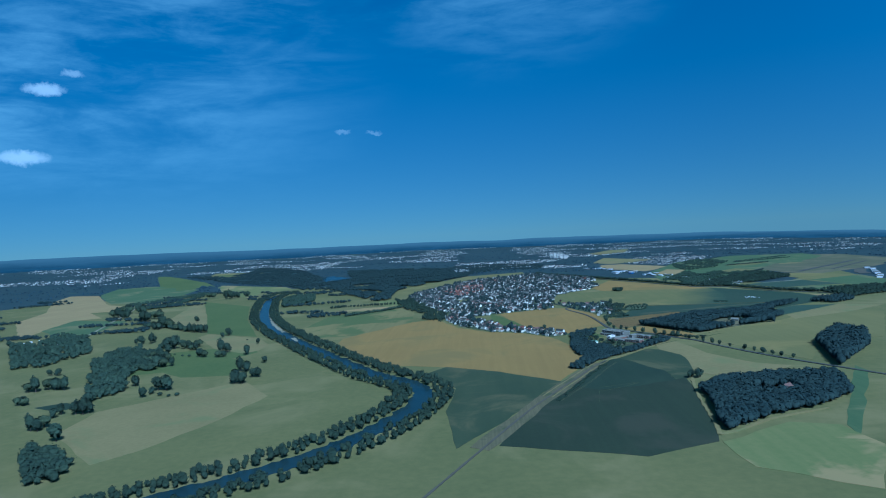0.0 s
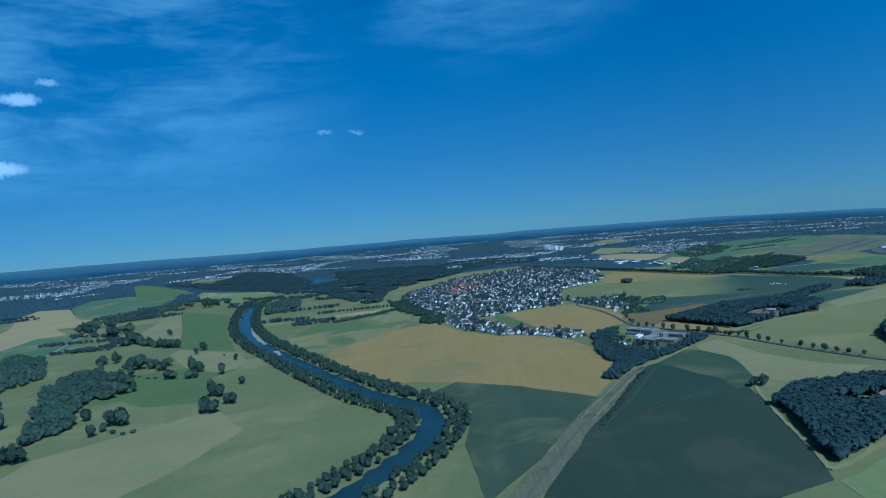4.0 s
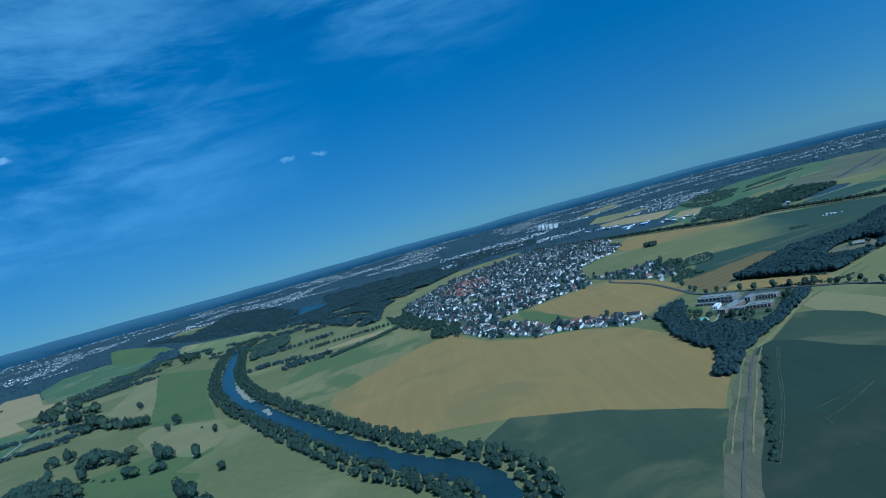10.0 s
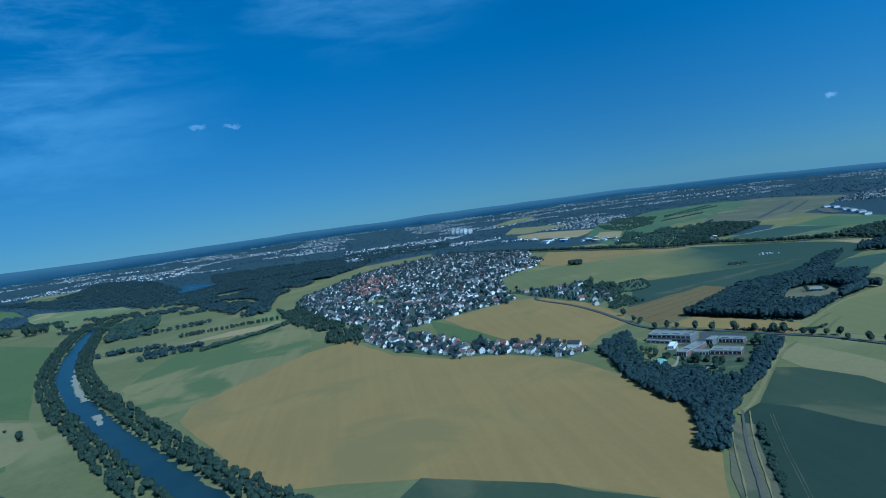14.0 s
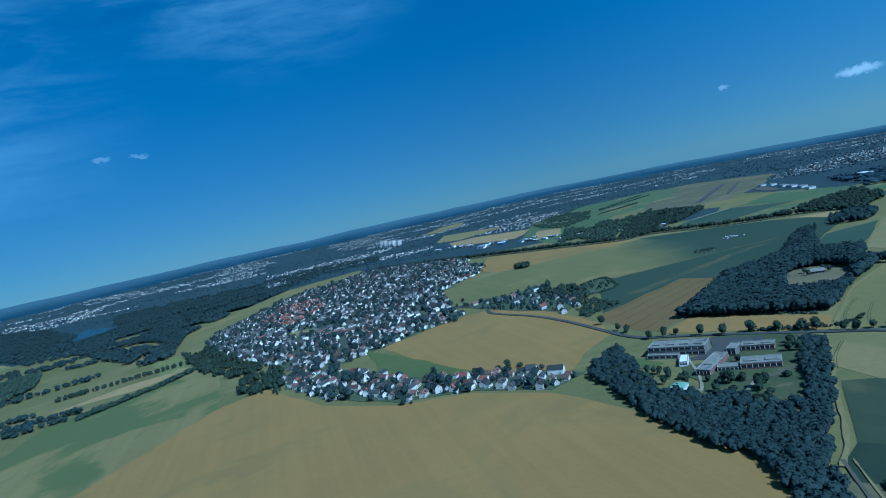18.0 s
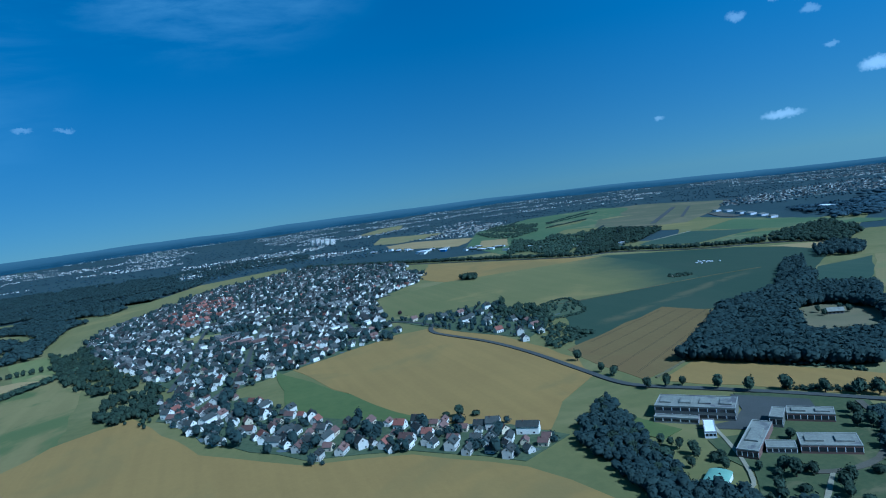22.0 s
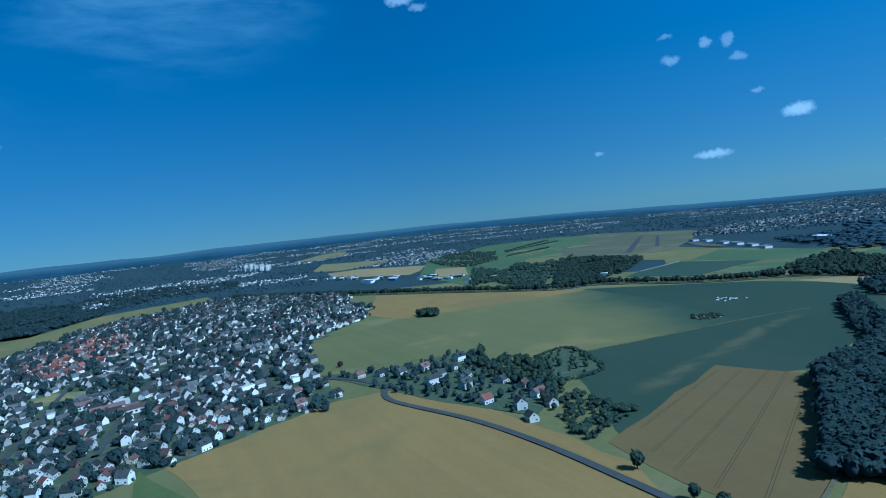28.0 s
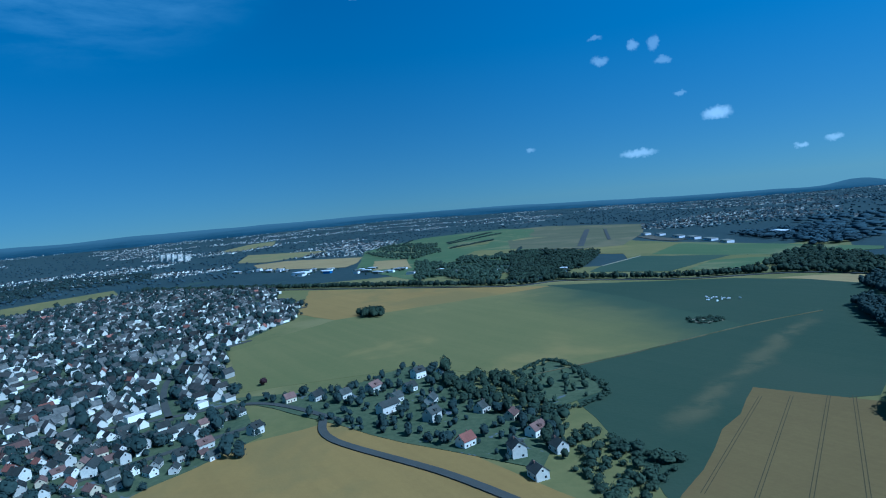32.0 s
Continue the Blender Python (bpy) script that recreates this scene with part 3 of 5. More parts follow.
AIR_YELLOW = [(1462, 2887), (1528, 2836), (1596, 2758), (1648, 2664), (1425, 2579), (1398, 2711)]
AIR_DARK = [(1145, 2498), (1218, 2535), (1376, 2570), (1423, 2377), (1337, 2370), (1195, 2351)]
AIR_MID = [(1648, 2664), (1584, 2171), (1543, 2154), (1447, 2266), (1422, 2379), (1407, 2565)]
AIR_THIN = [(1215, 2328), (1339, 2364), (1398, 2315), (1416, 2249), (1248, 2263)]
AIR_EAST = [(1704, 2938), (1613, 2559), (1601, 2373), (1773, 2336), (1465, 2154), (1319, 2137), (1228, 2258), (1251, 2491)]
BAND_SOUTH = [(510, 1420), (561, 1453), (578, 1325), (626, 1226), (672, 1192), (589, 1134), (525, 1153), (506, 1178), (523, 1257), (528, 1317), (505, 1372)]
BAND_GREEN = [(486, 1388), (505, 1372), (528, 1317), (523, 1257), (506, 1178), (481, 1135), (461, 1110), (463, 1194), (444, 1229), (428, 1279), (409, 1306)]
BAND_DARK = [(409, 1306), (428, 1279), (444, 1229), (463, 1194), (461, 1110), (397, 1099), (331, 1086), (300, 1110), (296, 1135), (318, 1178), (352, 1240), (382, 1292)]
DIRT = [(361, 1282), (375, 1263), (339, 1198), (310, 1139), (283, 1085), (255, 1038), (205, 930), (158, 835), (136, 848), (182, 945), (233, 1054), (277, 1137), (322, 1218)]
FARM_ROAD = [(384, 1295), (347, 1234), (313, 1170), (281, 1113), (251, 1055)]
TRACK_NEW = [(549, 1457), (483, 1392), (412, 1317), (377, 1289)]
BELT_TIP = [(348, 1315), (309, 1239), (317, 1226), (331, 1231), (373, 1293), (392, 1306), (397, 1350)]
MARK_C = [(400, 1277), (365, 1212), (326, 1134), (286, 1065), (262, 1026)]
MARK_A = [(334, 1099), (353, 1105), (373, 1112), (396, 1123)]
PATH_A = [(452, 1441), (430, 1427), (415, 1417), (391, 1396)]
PATH_B = [(455, 1542), (430, 1491), (407, 1457), (391, 1453)]
LAWN_S = [(451, 1453), (485, 1418), (432, 1373), (406, 1393)]
AIR_WOOD = [(1777, 2688), (2055, 2478), (1658, 2233), (1588, 2302), (1591, 2422), (1616, 2551)]
WOOD_ARM = [(964, 1920), (1036, 1970), (1063, 1964), (999, 1907), (873, 1812), (855, 1835)]
WOOD_NORTH = [(785, 1753), (888, 1786), (914, 1731), (842, 1678), (826, 1710), (787, 1732), (753, 1720)]
HEDGE_ROAD = [(554, 1544), (566, 1533), (577, 1523), (596, 1505)]
AIR_WOOD_B = [(2284, 2729), (2408, 2510), (1707, 2215), (1688, 2280), (1953, 2501)]

# ---- the lie of the land ----
PACE = 0.73   # metres in one unit of the plan
MID = Vector((150.0, 900.0))
FLAT, BEND, RIM = 3000.0, 3000.0, 15000.0


def eye_height(az):
    return float(np.interp(math.degrees(az), [-180, -90, -45, -30, -20, 0, 15, 25, 36, 46, 57, 75, 110, 180], [225, 260, 325, 298, 262, 225, 206, 181, 128, 62, 5, -15, 50, 225]))


def land(x, y, up=0.0):
    """Flat to FLAT metres round the middle of the flight; beyond, the far country is drawn in and rises like the rim of a dish,
    so that the horizon stays within sight. Gives the place and the scale there."""
    off = Vector((x, y)) - MID
    far = off.length
    if far <= FLAT:
        return Vector((x * PACE, y * PACE, up)), 1.0
    d = far - FLAT
    near = FLAT + BEND * d / (d + BEND)
    s = near / far
    az = math.atan2(off.x, off.y)
    z = eye_height(az) * (1 - s)
    around = Vector((math.sin(az), math.cos(az), 0))
    ridge = noise.noise(around * 4.0 + Vector((0, 0, far / 6000))) + 0.5 * noise.noise(around * 14.0 + Vector((0, 0, far / 2500)))
    z += 14.0 * ridge * min(1.0, d / 7000)
    x, y = MID + off * s
    hill = ((x - 4690) ** 2 + (y - 3640) ** 2) ** 0.5
    z += 42 * math.exp(-(hill / 150) ** 2) + 14 * math.exp(-(hill / 520) ** 2)
    return Vector((x * PACE, y * PACE, z * PACE + up * s)), s


def mesh_of(name, verts, faces, mats, which=None, smooth=False):
    me = bpy.data.meshes.new(name)
    me.from_pydata([tuple(v) for v in verts], [], faces)
    for m in mats:
        me.materials.append(m)
    if which is not None:
        me.polygons.foreach_set("material_index", which)
    if smooth:
        me.polygons.foreach_set("use_smooth", [True] * len(me.polygons))
    me.update()
    return me


def make_ground():
    turns = 240
    rings = [200.0 * k for k in range(16)] + [3000 + 70 * 1.12 ** k * k for k in range(1, 30)]
    rings = [r for r in rings if r < RIM] + [RIM, RIM * 1.1]
    verts = []
    for i, r in enumerate(rings):
        for k in range(turns):
            a = 2 * math.pi * k / turns
            p, _ = land(MID.x + r * math.sin(a), MID.y + r * math.cos(a))
            if i == len(rings) - 1:
                p = Vector((p.x, p.y, p.z - 60))
            verts.append(p)
    faces = []
    for i in range(len(rings) - 1):
        for k in range(turns):
            a, b = i * turns + k, i * turns + (k + 1) % turns
            faces.append((a, a + turns, b + turns, b) if i else (a, a + turns, b + turns))
    ob = new("ground", mesh_of("ground", verts, faces, [EARTH_HAZE_TINT], smooth=True))
    tagged(ob, "wide lowland of grass and farmland rising to far low hills", "ground", kind="structure")


make_ground()


def inside(x, y, corners):
    hit, j = False, len(corners) - 1
    for i in range(len(corners)):
        (xi, yi), (xj, yj) = corners[i], corners[j]
        if (yi > y) != (yj > y) and x < (xj - xi) * (y - yi) / (yj - yi) + xi:
            hit = not hit
        j = i
    return hit


lift = [0.05]


def field(name, corners, mat, label, category="field", soft=2.5, grow=0.0):
    """A field: its outline with slightly uneven edges, a crop's thickness and a flat top that follows the land."""
    lift[0] += 0.006
    if grow:
        cx, cy = sum(c[0] for c in corners) / len(corners), sum(c[1] for c in corners) / len(corners)
        corners = [(x + grow * (x - cx) / math.hypot(x - cx, y - cy), y + grow * (y - cy) / math.hypot(x - cx, y - cy)) for x, y in corners]
    rng = random.Random(len(corners) * 7 + int(corners[0][0]))
    rim = []
    for (ax, ay), (bx, by) in zip(corners, corners[1:] + corners[:1]):
        n = max(1, int(math.hypot(bx - ax, by - ay) / 30))
        for k in range(n):
            wob = soft if k else 0.0
            rim.append((ax + (bx - ax) * k / n + rng.uniform(-wob, wob), ay + (by - ay) * k / n + rng.uniform(-wob, wob)))
    bm = bmesh.new()
    top = [bm.verts.new(land(x, y, lift[0] + 0.12)[0]) for x, y in rim]
    low = [bm.verts.new(land(x, y, -0.1)[0]) for x, y in rim]
    for k in range(len(rim)):
        bm.faces.new((low[k], low[(k + 1) % len(rim)], top[(k + 1) % len(rim)], top[k]))
    face = bm.faces.new(top)
    bmesh.ops.triangulate(bm, faces=[face])
    bmesh.ops.recalc_face_normals(bm, faces=bm.faces)
    me = bpy.data.meshes.new(name)
    bm.to_mesh(me)
    bm.free()
    me.materials.append(mat)
    ob = new(name, me)
    return tagged(ob, label, category, kind="structure")


def smooth_line(points, step=8.0):
    """Points along a line that bends gently through the given ones."""
    pts = [Vector(p) for p in points]
    out = []
    for i in range(len(pts) - 1):
        p0, p1, p2, p3 = pts[max(i - 1, 0)], pts[i], pts[i + 1], pts[min(i + 2, len(pts) - 1)]
        n = max(1, int((p2 - p1).length / step))
        for k in range(n):
            u = k / n
            out.append(0.5 * ((2 * p1) + (p2 - p0) * u + (2 * p0 - 5 * p1 + 4 * p2 - p3) * u * u + (3 * p1 - p0 - 3 * p2 + p3) * u ** 3))
    return out + [pts[-1]]


def ribbon(name, points, width, mat, label, category, up=0.6, wobble=0.0, parent=None, step=8.0, thick=0.9):
    """A band of ground along a line, with a real edge down to the soil."""
    line = smooth_line(points, step)
    rng = random.Random(int(width * 10) + len(line))
    verts, faces = [], []
    for k, p in enumerate(line):
        d = (line[min(k + 1, len(line) - 1)] - line[max(k - 1, 0)]).normalized()
        side = Vector((-d.y, d.x))
        w = (width / 2 + rng.uniform(-wobble, wobble)) / PACE
        a, b = p + side * w, p - side * w
        verts += [land(a.x, a.y, up)[0], land(b.x, b.y, up)[0], land(a.x, a.y, up - thick)[0], land(b.x, b.y, up - thick)[0]]
    for k in range(len(line) - 1):
        o = 4 * k
        faces += [(o, o + 4, o + 5, o + 1), (o, o + 2, o + 6, o + 4), (o + 1, o + 5, o + 7, o + 3)]
    ob = new(name, mesh_of(name, verts, faces, [mat]))
    if parent:
        ob.parent = parent
        return ob
    return tagged(ob, label, category, kind="structure")

VILLAGE_N = [(200, 3330), (420, 3500), (480, 3460), (690, 3040), (651, 2900), (606, 3139), (433, 3229), (222, 3115)]
# ---- fields, lowest first ----
for corners, mat, label in (
    ([(-2200, -1300), (2200, -1300), (2100, 1300), (1400, 2150), (1240, 2500), (1000, 2900), (650, 3150), (350, 3400), (-60, 3300), (-500, 3350), (-1300, 3300), (-2000, 3000), (-2300, 2400), (-1900, 1800), (-1400, 1500)], GRASS, "rough yellowish green grassland with scattered trees"),
    ([(-640, 1560), (-420, 1640), (-360, 1540), (-440, 1380), (-560, 1330)], PASTURE, "smooth green pasture between hedges"),
    (GREEN_BEND, PASTURE, "lush green pasture inside the river bend"),
    (BROWN_BEND, DRY, "brownish rough grass beside the lush pasture"),
    (GREEN_LOW, PASTURE, "smooth green pasture between scattered trees"),
    (DRY_LOOP, DRY, "dry tan pasture above the river bend"),
    (TAN_NEAR, DRY, "dry brownish pasture with scattered trees"),
    (DARK_PATCH, CROP_DARK, "small dark green patch in the pasture"),
    (GREEN_FAR_W, CROP_MID, "green field before the far town"),
    (GREEN_PLAIN_W, PASTURE, "green field before the wooded plain"),
    (MEADOW_PLAIN_W, MEADOW, "pale meadow before the wooded plain"),
    (STRIP_W, MEADOW_TAN, "pale strip of meadow between far woods"),
    (TAN_WEST, BARLEY, "pale harvested fields beyond the pastures"),
    (DARK_WEST, CROP_MID, "dull green crop beside the farm track"),
    (PALE_WEST, CROP_MID, "light green field before the far town"),
    (MEADOW_RIVER, MEADOW_TAN, "mown meadow with tan patches beside the river"),
    (MEADOW_VILLAGE, CROP_LIGHT, "pale strip of meadow behind the village"),
    (MEADOW_STRIP, MEADOW, "small green meadow at the village edge"),
    (TAN_STRIP, BARLEY, "narrow tan field between two lines of trees"),
    (GREEN_DARK, BEET_WORN, "large dark green beet field with a dry pale streak"),
    (GREEN_LIGHT, GRAIN_FADE, "large light green grain field beside the village"),
    (WHEAT_FAR, WHEAT, "tan wheat field before the busy road"),
    (TAN_EAST, BARLEY, "narrow tan field along the row of trees"),
    (PALE_NORTH, CROP_LIGHT, "pale green field curving along the wood"),
    (PALE_EAST, CROP_LIGHT, "pale green field with wheel marks beside the road"),
    (TAN_FAR_EAST, DRY, "tan field behind the wood"),
    (DARK_EAST, BEET_FAR, "dark green field behind the wood"),
    (WHEAT_MILL, WHEAT, "large ripe wheat field between river and school"),
    (WHEAT_BUSH, WHEAT, "ripe wheat field with a lone bush in it"),
    (WHEAT_TRAM, WHEAT_BROWN, "ripe wheat field with wheel tracks beside the wood"),
    (WHEAT_STRIP, WHEAT, "narrow ripe barley field along the wood"),
    ([(282, 1148), (236, 1190), (186, 1236), (88, 1295), (50, 1240), (110, 1130), (100, 1000), (120, 845), (182, 945), (233, 1054), (277, 1137)], BAND_PATCHY, "dark green field between the wheat and the farm road"),
    (BAND_SOUTH, DRY, "tan field along the country road"),
    (BAND_GREEN, BAND_PATCHY, "mid green crop field below the road"),
    (BAND_DARK, CROP_DARK, "dark green crop field beside the lane"),
    (GREEN_SOUTH, CROP_OLIVE, "dark green field with worn wheel marks"),
    (STRIP_EAST, CROP_MID, "narrow green field strip"),
    (MEADOW_SOUTH, MEADOW, "light meadow in front of the wood"),
    (FAR_BASE, CROP_MID, "green meadows between main road and airfield"),
    (AIR_EAST, GRASS, "pale green meadows beyond the main road"),
    (AIR_FIELD, AIR_TURF, "worn olive turf of the airfield"),
    (AIR_STRAW, DRY, "pale straw field on the airfield"),
    (AIR_YELLOW, CROP_LIGHT, "yellowish green field before the airfield"),
    (AIR_DARK, BEET_FAR, "dark green field behind the main road"),
    (AIR_MID, CROP_MID, "mid green field before the hangars"),
    (AIR_THIN, CROP_MID, "thin pale green field behind the row of trees"),
    (FAR_A, DRY, "far tan field strip before the town"),
    (FAR_B, DRY, "far tan field at the town's edge"),
    (FAR_C, BARLEY, "far pale wheat field behind the halls"),
    (FAR_D, BARLEY, "small pale wheat field behind the halls"),
    (FAR_E, DRY, "narrow tan field strip beside the airfield"),
    (FAR_F, CROP_LIGHT, "narrow pale green field strip"),
    (FAR_G, CROP_LIGHT, "yellowish green field behind dark trees"),
    (DIRT, DIRT_BARE, "brown verge along the gravel farm road"),
    (CLEARING, AIR_TURF, "grassy clearing inside the wood"),
    (VILLAGE, GARDEN, "gardens and yards of the village"),
    (VILLAGE_N, GARDEN, "gardens and yards of the village"),
    (VILLAGE_E, GARDEN, "gardens and yards of the village"),
    (VILLAGE_S, GARDEN, "gardens along the row of houses"),
    ([(190, 2010), (180, 1815), (265, 1712), (300, 1682), (270, 1745), (248, 1835)], PASTURE, "green meadow between village and wheat"),
    (VILLAGE_LAWN, MEADOW, "open lawn among the village houses"),
    (ENCLOSURE, GARDEN, "hedged garden plot with pale paths"),
    (HAMLET, GARDEN, "gardens and yards along the road"),
):
    field("field", corners, mat, label, grow=14.0 if corners is GREEN_DARK else 0.0)

# ---- roads, tracks and river ----
ribbon("road", ROAD_MAIN + [(808, 1050), (930, 830), (1100, 520), (1260, 150), (1350, -300)], 4.8, ASPHALT, "grey asphalt country road lined with trees", "road", 1.0)
ribbon("track", ROAD_WOOD, 2.4, DRY, "pale gravel track along the wood", "track", 0.9, 0.4)
ribbon("track", FARM_ROAD + [(225, 1005), (190, 930), (150, 840), (60, 640), (-60, 400), (-120, 150)], 1.9, GREY_GRAVEL, "straight grey gravel farm road between brown verges", "track", 0.95, 0.3)
for off in (-9.5, 6.0):
    ribbon("wheel_track", [(x + off * 0.88, y - off * 0.47) for x, y in FARM_ROAD], 0.9, DRY, "dry pale strip beside the farm road", "wheel track", 0.9, 0.3)
ribbon("track", TRACK_NEW, 2.6, DRY, "worn grassy lane beside the belt of trees", "track", 0.9, 0.6)
ribbon("track", TRACK_WOOD_W, 3.4, DRY, "worn grassy track along the wood's edge", "track", 0.9, 0.7)
ribbon("track", TRACK_WOOD_S, 3.4, DRY, "worn grassy track below the wood", "track", 0.92, 0.7)
ribbon("wheel_track", MARK_A, 0.45, TRACK_OLIVE, "worn pale wheel mark across the green field", "wheel track", 0.46, 0.3)
ribbon("wheel_track", MARK_B, 0.5, TRACK_OLIVE, "ragged worn wheel mark in the crop", "wheel track", 0.46, 0.35)
ribbon("wheel_track", [(331, 1079), (324, 1047), (320, 1020)], 0.4, TRACK_OLIVE, "faint worn wheel mark in the crop", "wheel track", 0.46, 0.3)
for off in (-1.0, 1.0):
    ribbon("wheel_track", [(x + off, y - off * 0.5) for x, y in MARK_C], 0.22, DIRT_BARE, "thin pale wheel mark in the dark crop", "wheel track", 0.46, 0.1)
for bend in ([(604, 1487), (631, 1514), (664, 1537), (687, 1550)], [(623, 1479), (649, 1501), (681, 1524)], [(506, 1411), (531, 1434), (564, 1457)]):
    for off in (-1.1, 1.1):
        ribbon("wheel_track", [(x + off * 0.6, y - off * 0.8) for x, y in bend], 0.4, TRACK_OLIVE, "curved pressed wheel track in the pale crop", "wheel track", 0.46, 0.05, thick=0.4)
ribbon("track", TRACK_FIELD, 0.8, DIRT_BARE, "straight gravel farm track between two fields", "track", 0.95, 0.3)
ribbon("track", TRACK_WEST, 4.5, GRAVEL, "pale farm track through the pastures", "track", 0.9, 0.5)
ribbon("track", TRACK_HEDGE, 2.2, DIRT_BARE, "short field track beside a hedge", "track", 0.95, 0.3)
COURSE = [(-741, 3089), (-763, 2949), (-731, 2738), (-661, 2487), (-600, 2290), (-525, 2085), (-414, 1855), (-315, 1685), (-190, 1480), (-60, 1280), (60, 1100), (-40, 850), (-320, 600), (-500, 300), (-560, -50), (-450, -420), (-600, -900)]
ribbon("river", COURSE, 25.0, WATER, "dark blue river winding between wooded banks", "river", 0.5, 3.0)
ribbon("sandbank", [(-540, 2183), (-478, 2015), (-422, 1893), (-386, 1825)], 8.0, GRAVEL, "pale gravel bank at the river bend", "gravel bank", 0.8, 2.5)
ribbon("sandbank", [(-332, 1722), (-316, 1690), (-304, 1662)], 6.0, GRAVEL, "pale gravel bank at the river bend", "gravel bank", 0.8, 2.0)
ribbon("road", [(TREE_ROW[k][0] - 14, TREE_ROW[k][1] - 10) for k in range(len(TREE_ROW))], 5.5, ASPHALT, "straight main road behind the fields", "road", 0.95)
field("lake", LAKE, WATER, "far lake among dark woods", "lake")

# ---- trees ----
def tree_shape(seed, tall, wide, leaves, core=2, lobes=5):
    """Crown vertices, faces for one tree that stands at the origin: an uneven inner mass and many loose clumps of leaves."""
    rng = random.Random(seed)
    bm = bmesh.new()
    bmesh.ops.create_icosphere(bm, subdivisions=core, radius=1.0)
    knobs = [(Vector((rng.gauss(0, 1), rng.gauss(0, 1), rng.gauss(0.2, 0.8))).normalized(), rng.uniform(0.55, 1.0)) for _ in range(lobes)]
    mid, half = tall * 0.56, tall * 0.44

    def reach(d):
        r = 0.72 + 0.18 * noise.noise(d * 2.3 + Vector((seed, 0, 0)))
        for k, s in knobs:
            r += 0.30 * s * max(0.0, d.dot(k)) ** 6
        return r

    verts, faces = [], []
    for v in bm.verts:
        d = v.co.normalized()
        r = reach(d) * 0.92 * rng.uniform(0.93, 1.05)
        verts.append((d.x * r * wide / 2, d.y * r * wide / 2, mid + d.z * r * half))
    faces = [tuple(v.index for v in f.verts) for f in bm.faces]
    bm.free()
    for _ in range(leaves):
        d = Vector((rng.gauss(0, 1), rng.gauss(0, 1), rng.gauss(0.25, 0.9))).normalized()
        r = reach(d) * rng.uniform(0.86, 1.12)
        c = Vector((d.x * r * wide / 2, d.y * r * wide / 2, mid + d.z * r * half))
        out = (d + 0.3 * Vector((rng.gauss(0, 1), rng.gauss(0, 1), rng.gauss(0, 1)))).normalized()
        a = out.cross(Vector((rng.gauss(0, 1), rng.gauss(0, 1), rng.gauss(0, 1)))).normalized()
        b = out.cross(a)
        s = wide * rng.uniform(0.05, 0.11) * (1.5 if leaves < 60 else 1.15)
        o = len(verts)
        verts += [c + a * s, c + b * s * 0.8, c - a * s, c - b * s * 0.8]
        faces.append((o, o + 1, o + 2, o + 3))
    return verts, faces


def trunk_shape(tall, wide, rng):
    """A tapered trunk with a few limbs that reach into the crown."""
    verts, faces = [], []

    def limb(p, q, r0, r1, sides=6):
        d = (q - p).normalized()
        u = d.orthogonal().normalized()
        v = d.cross(u)
        o = len(verts)
        for c, r in ((p, r0), (q, r1)):
            for k in range(sides):
                a = 2 * math.pi * k / sides
                verts.append(c + u * r * math.cos(a) + v * r * math.sin(a))
        for k in range(sides):
            faces.append((o + k, o + (k + 1) % sides, o + sides + (k + 1) % sides, o + sides + k))

    r = tall * 0.022
    fork = Vector((0, 0, tall * 0.3))
    limb(Vector((0, 0, -0.4)), fork, r * 1.5, r)
    for k in range(4):
        a = k * 1.57 + rng.uniform(-0.4, 0.4)
        limb(fork, Vector((math.cos(a) * wide * 0.22, math.sin(a) * wide * 0.22, tall * rng.uniform(0.5, 0.68))), r * 0.8, r * 0.25, 5)
    return verts, faces


TREE_SIZE = 0.78
TREES = []
TREE_KINDS = [("tree", LEAF, 14, 11, "round-crowned green deciduous tree in full summer leaf", "tree"),
              ("tree", LEAF, 17, 12, "tall broad deciduous tree with dark green leaves", "tree"),
              ("tree", LEAF, 11, 9, "small round green tree", "tree"),
              ("tree", LEAF_PALE, 13, 13, "pale green willow with a wide loose crown", "tree"),
              ("tree", LEAF, 20, 9, "tall narrow poplar with dense leaves", "tree"),
              ("bush", LEAF, 5.5, 8.5, "low rounded green bush", "bush"),
              ("tree", LEAF_RED, 12, 12, "copper beech with dark purple-red leaves", "tree")]
for k, (kind, leaf, tall, wide, label, cat) in enumerate(TREE_KINDS):
    base = new(kind)
    v, f = tree_shape(20 + k, tall, wide, 260, 2, 7)
    crown = new("crown", mesh_of("crown", v, f, [leaf], smooth=True))
    v, f = trunk_shape(tall, wide, random.Random(k))
    trunk = new("trunk", mesh_of("trunk", v, f, [BARK]))
    crown.parent = trunk.parent = base
    tagged(base, label, cat)
    TREES.append(base)
used_first = set()


def plant(k, x, y, size=1.0, group="", label="", rng=random.Random(5)):
    p, s = land(x, y, 0.3)
    size *= TREE_SIZE
    m = pose(p.x, p.y, p.z, 0, 0, rng.uniform(0, 360)) @ Matrix.Diagonal((s * size * rng.uniform(0.9, 1.1), s * size * rng.uniform(0.9, 1.1), s * size * rng.uniform(0.88, 1.12), 1))
    if k not in used_first:
        used_first.add(k)
        ob = TREES[k]
        ob.matrix_basis = m
    else:
        ob = copy_thing(TREES[k], Matrix.Identity(4))
        ob.matrix_basis = m
    return tagged(ob, label, group=group)


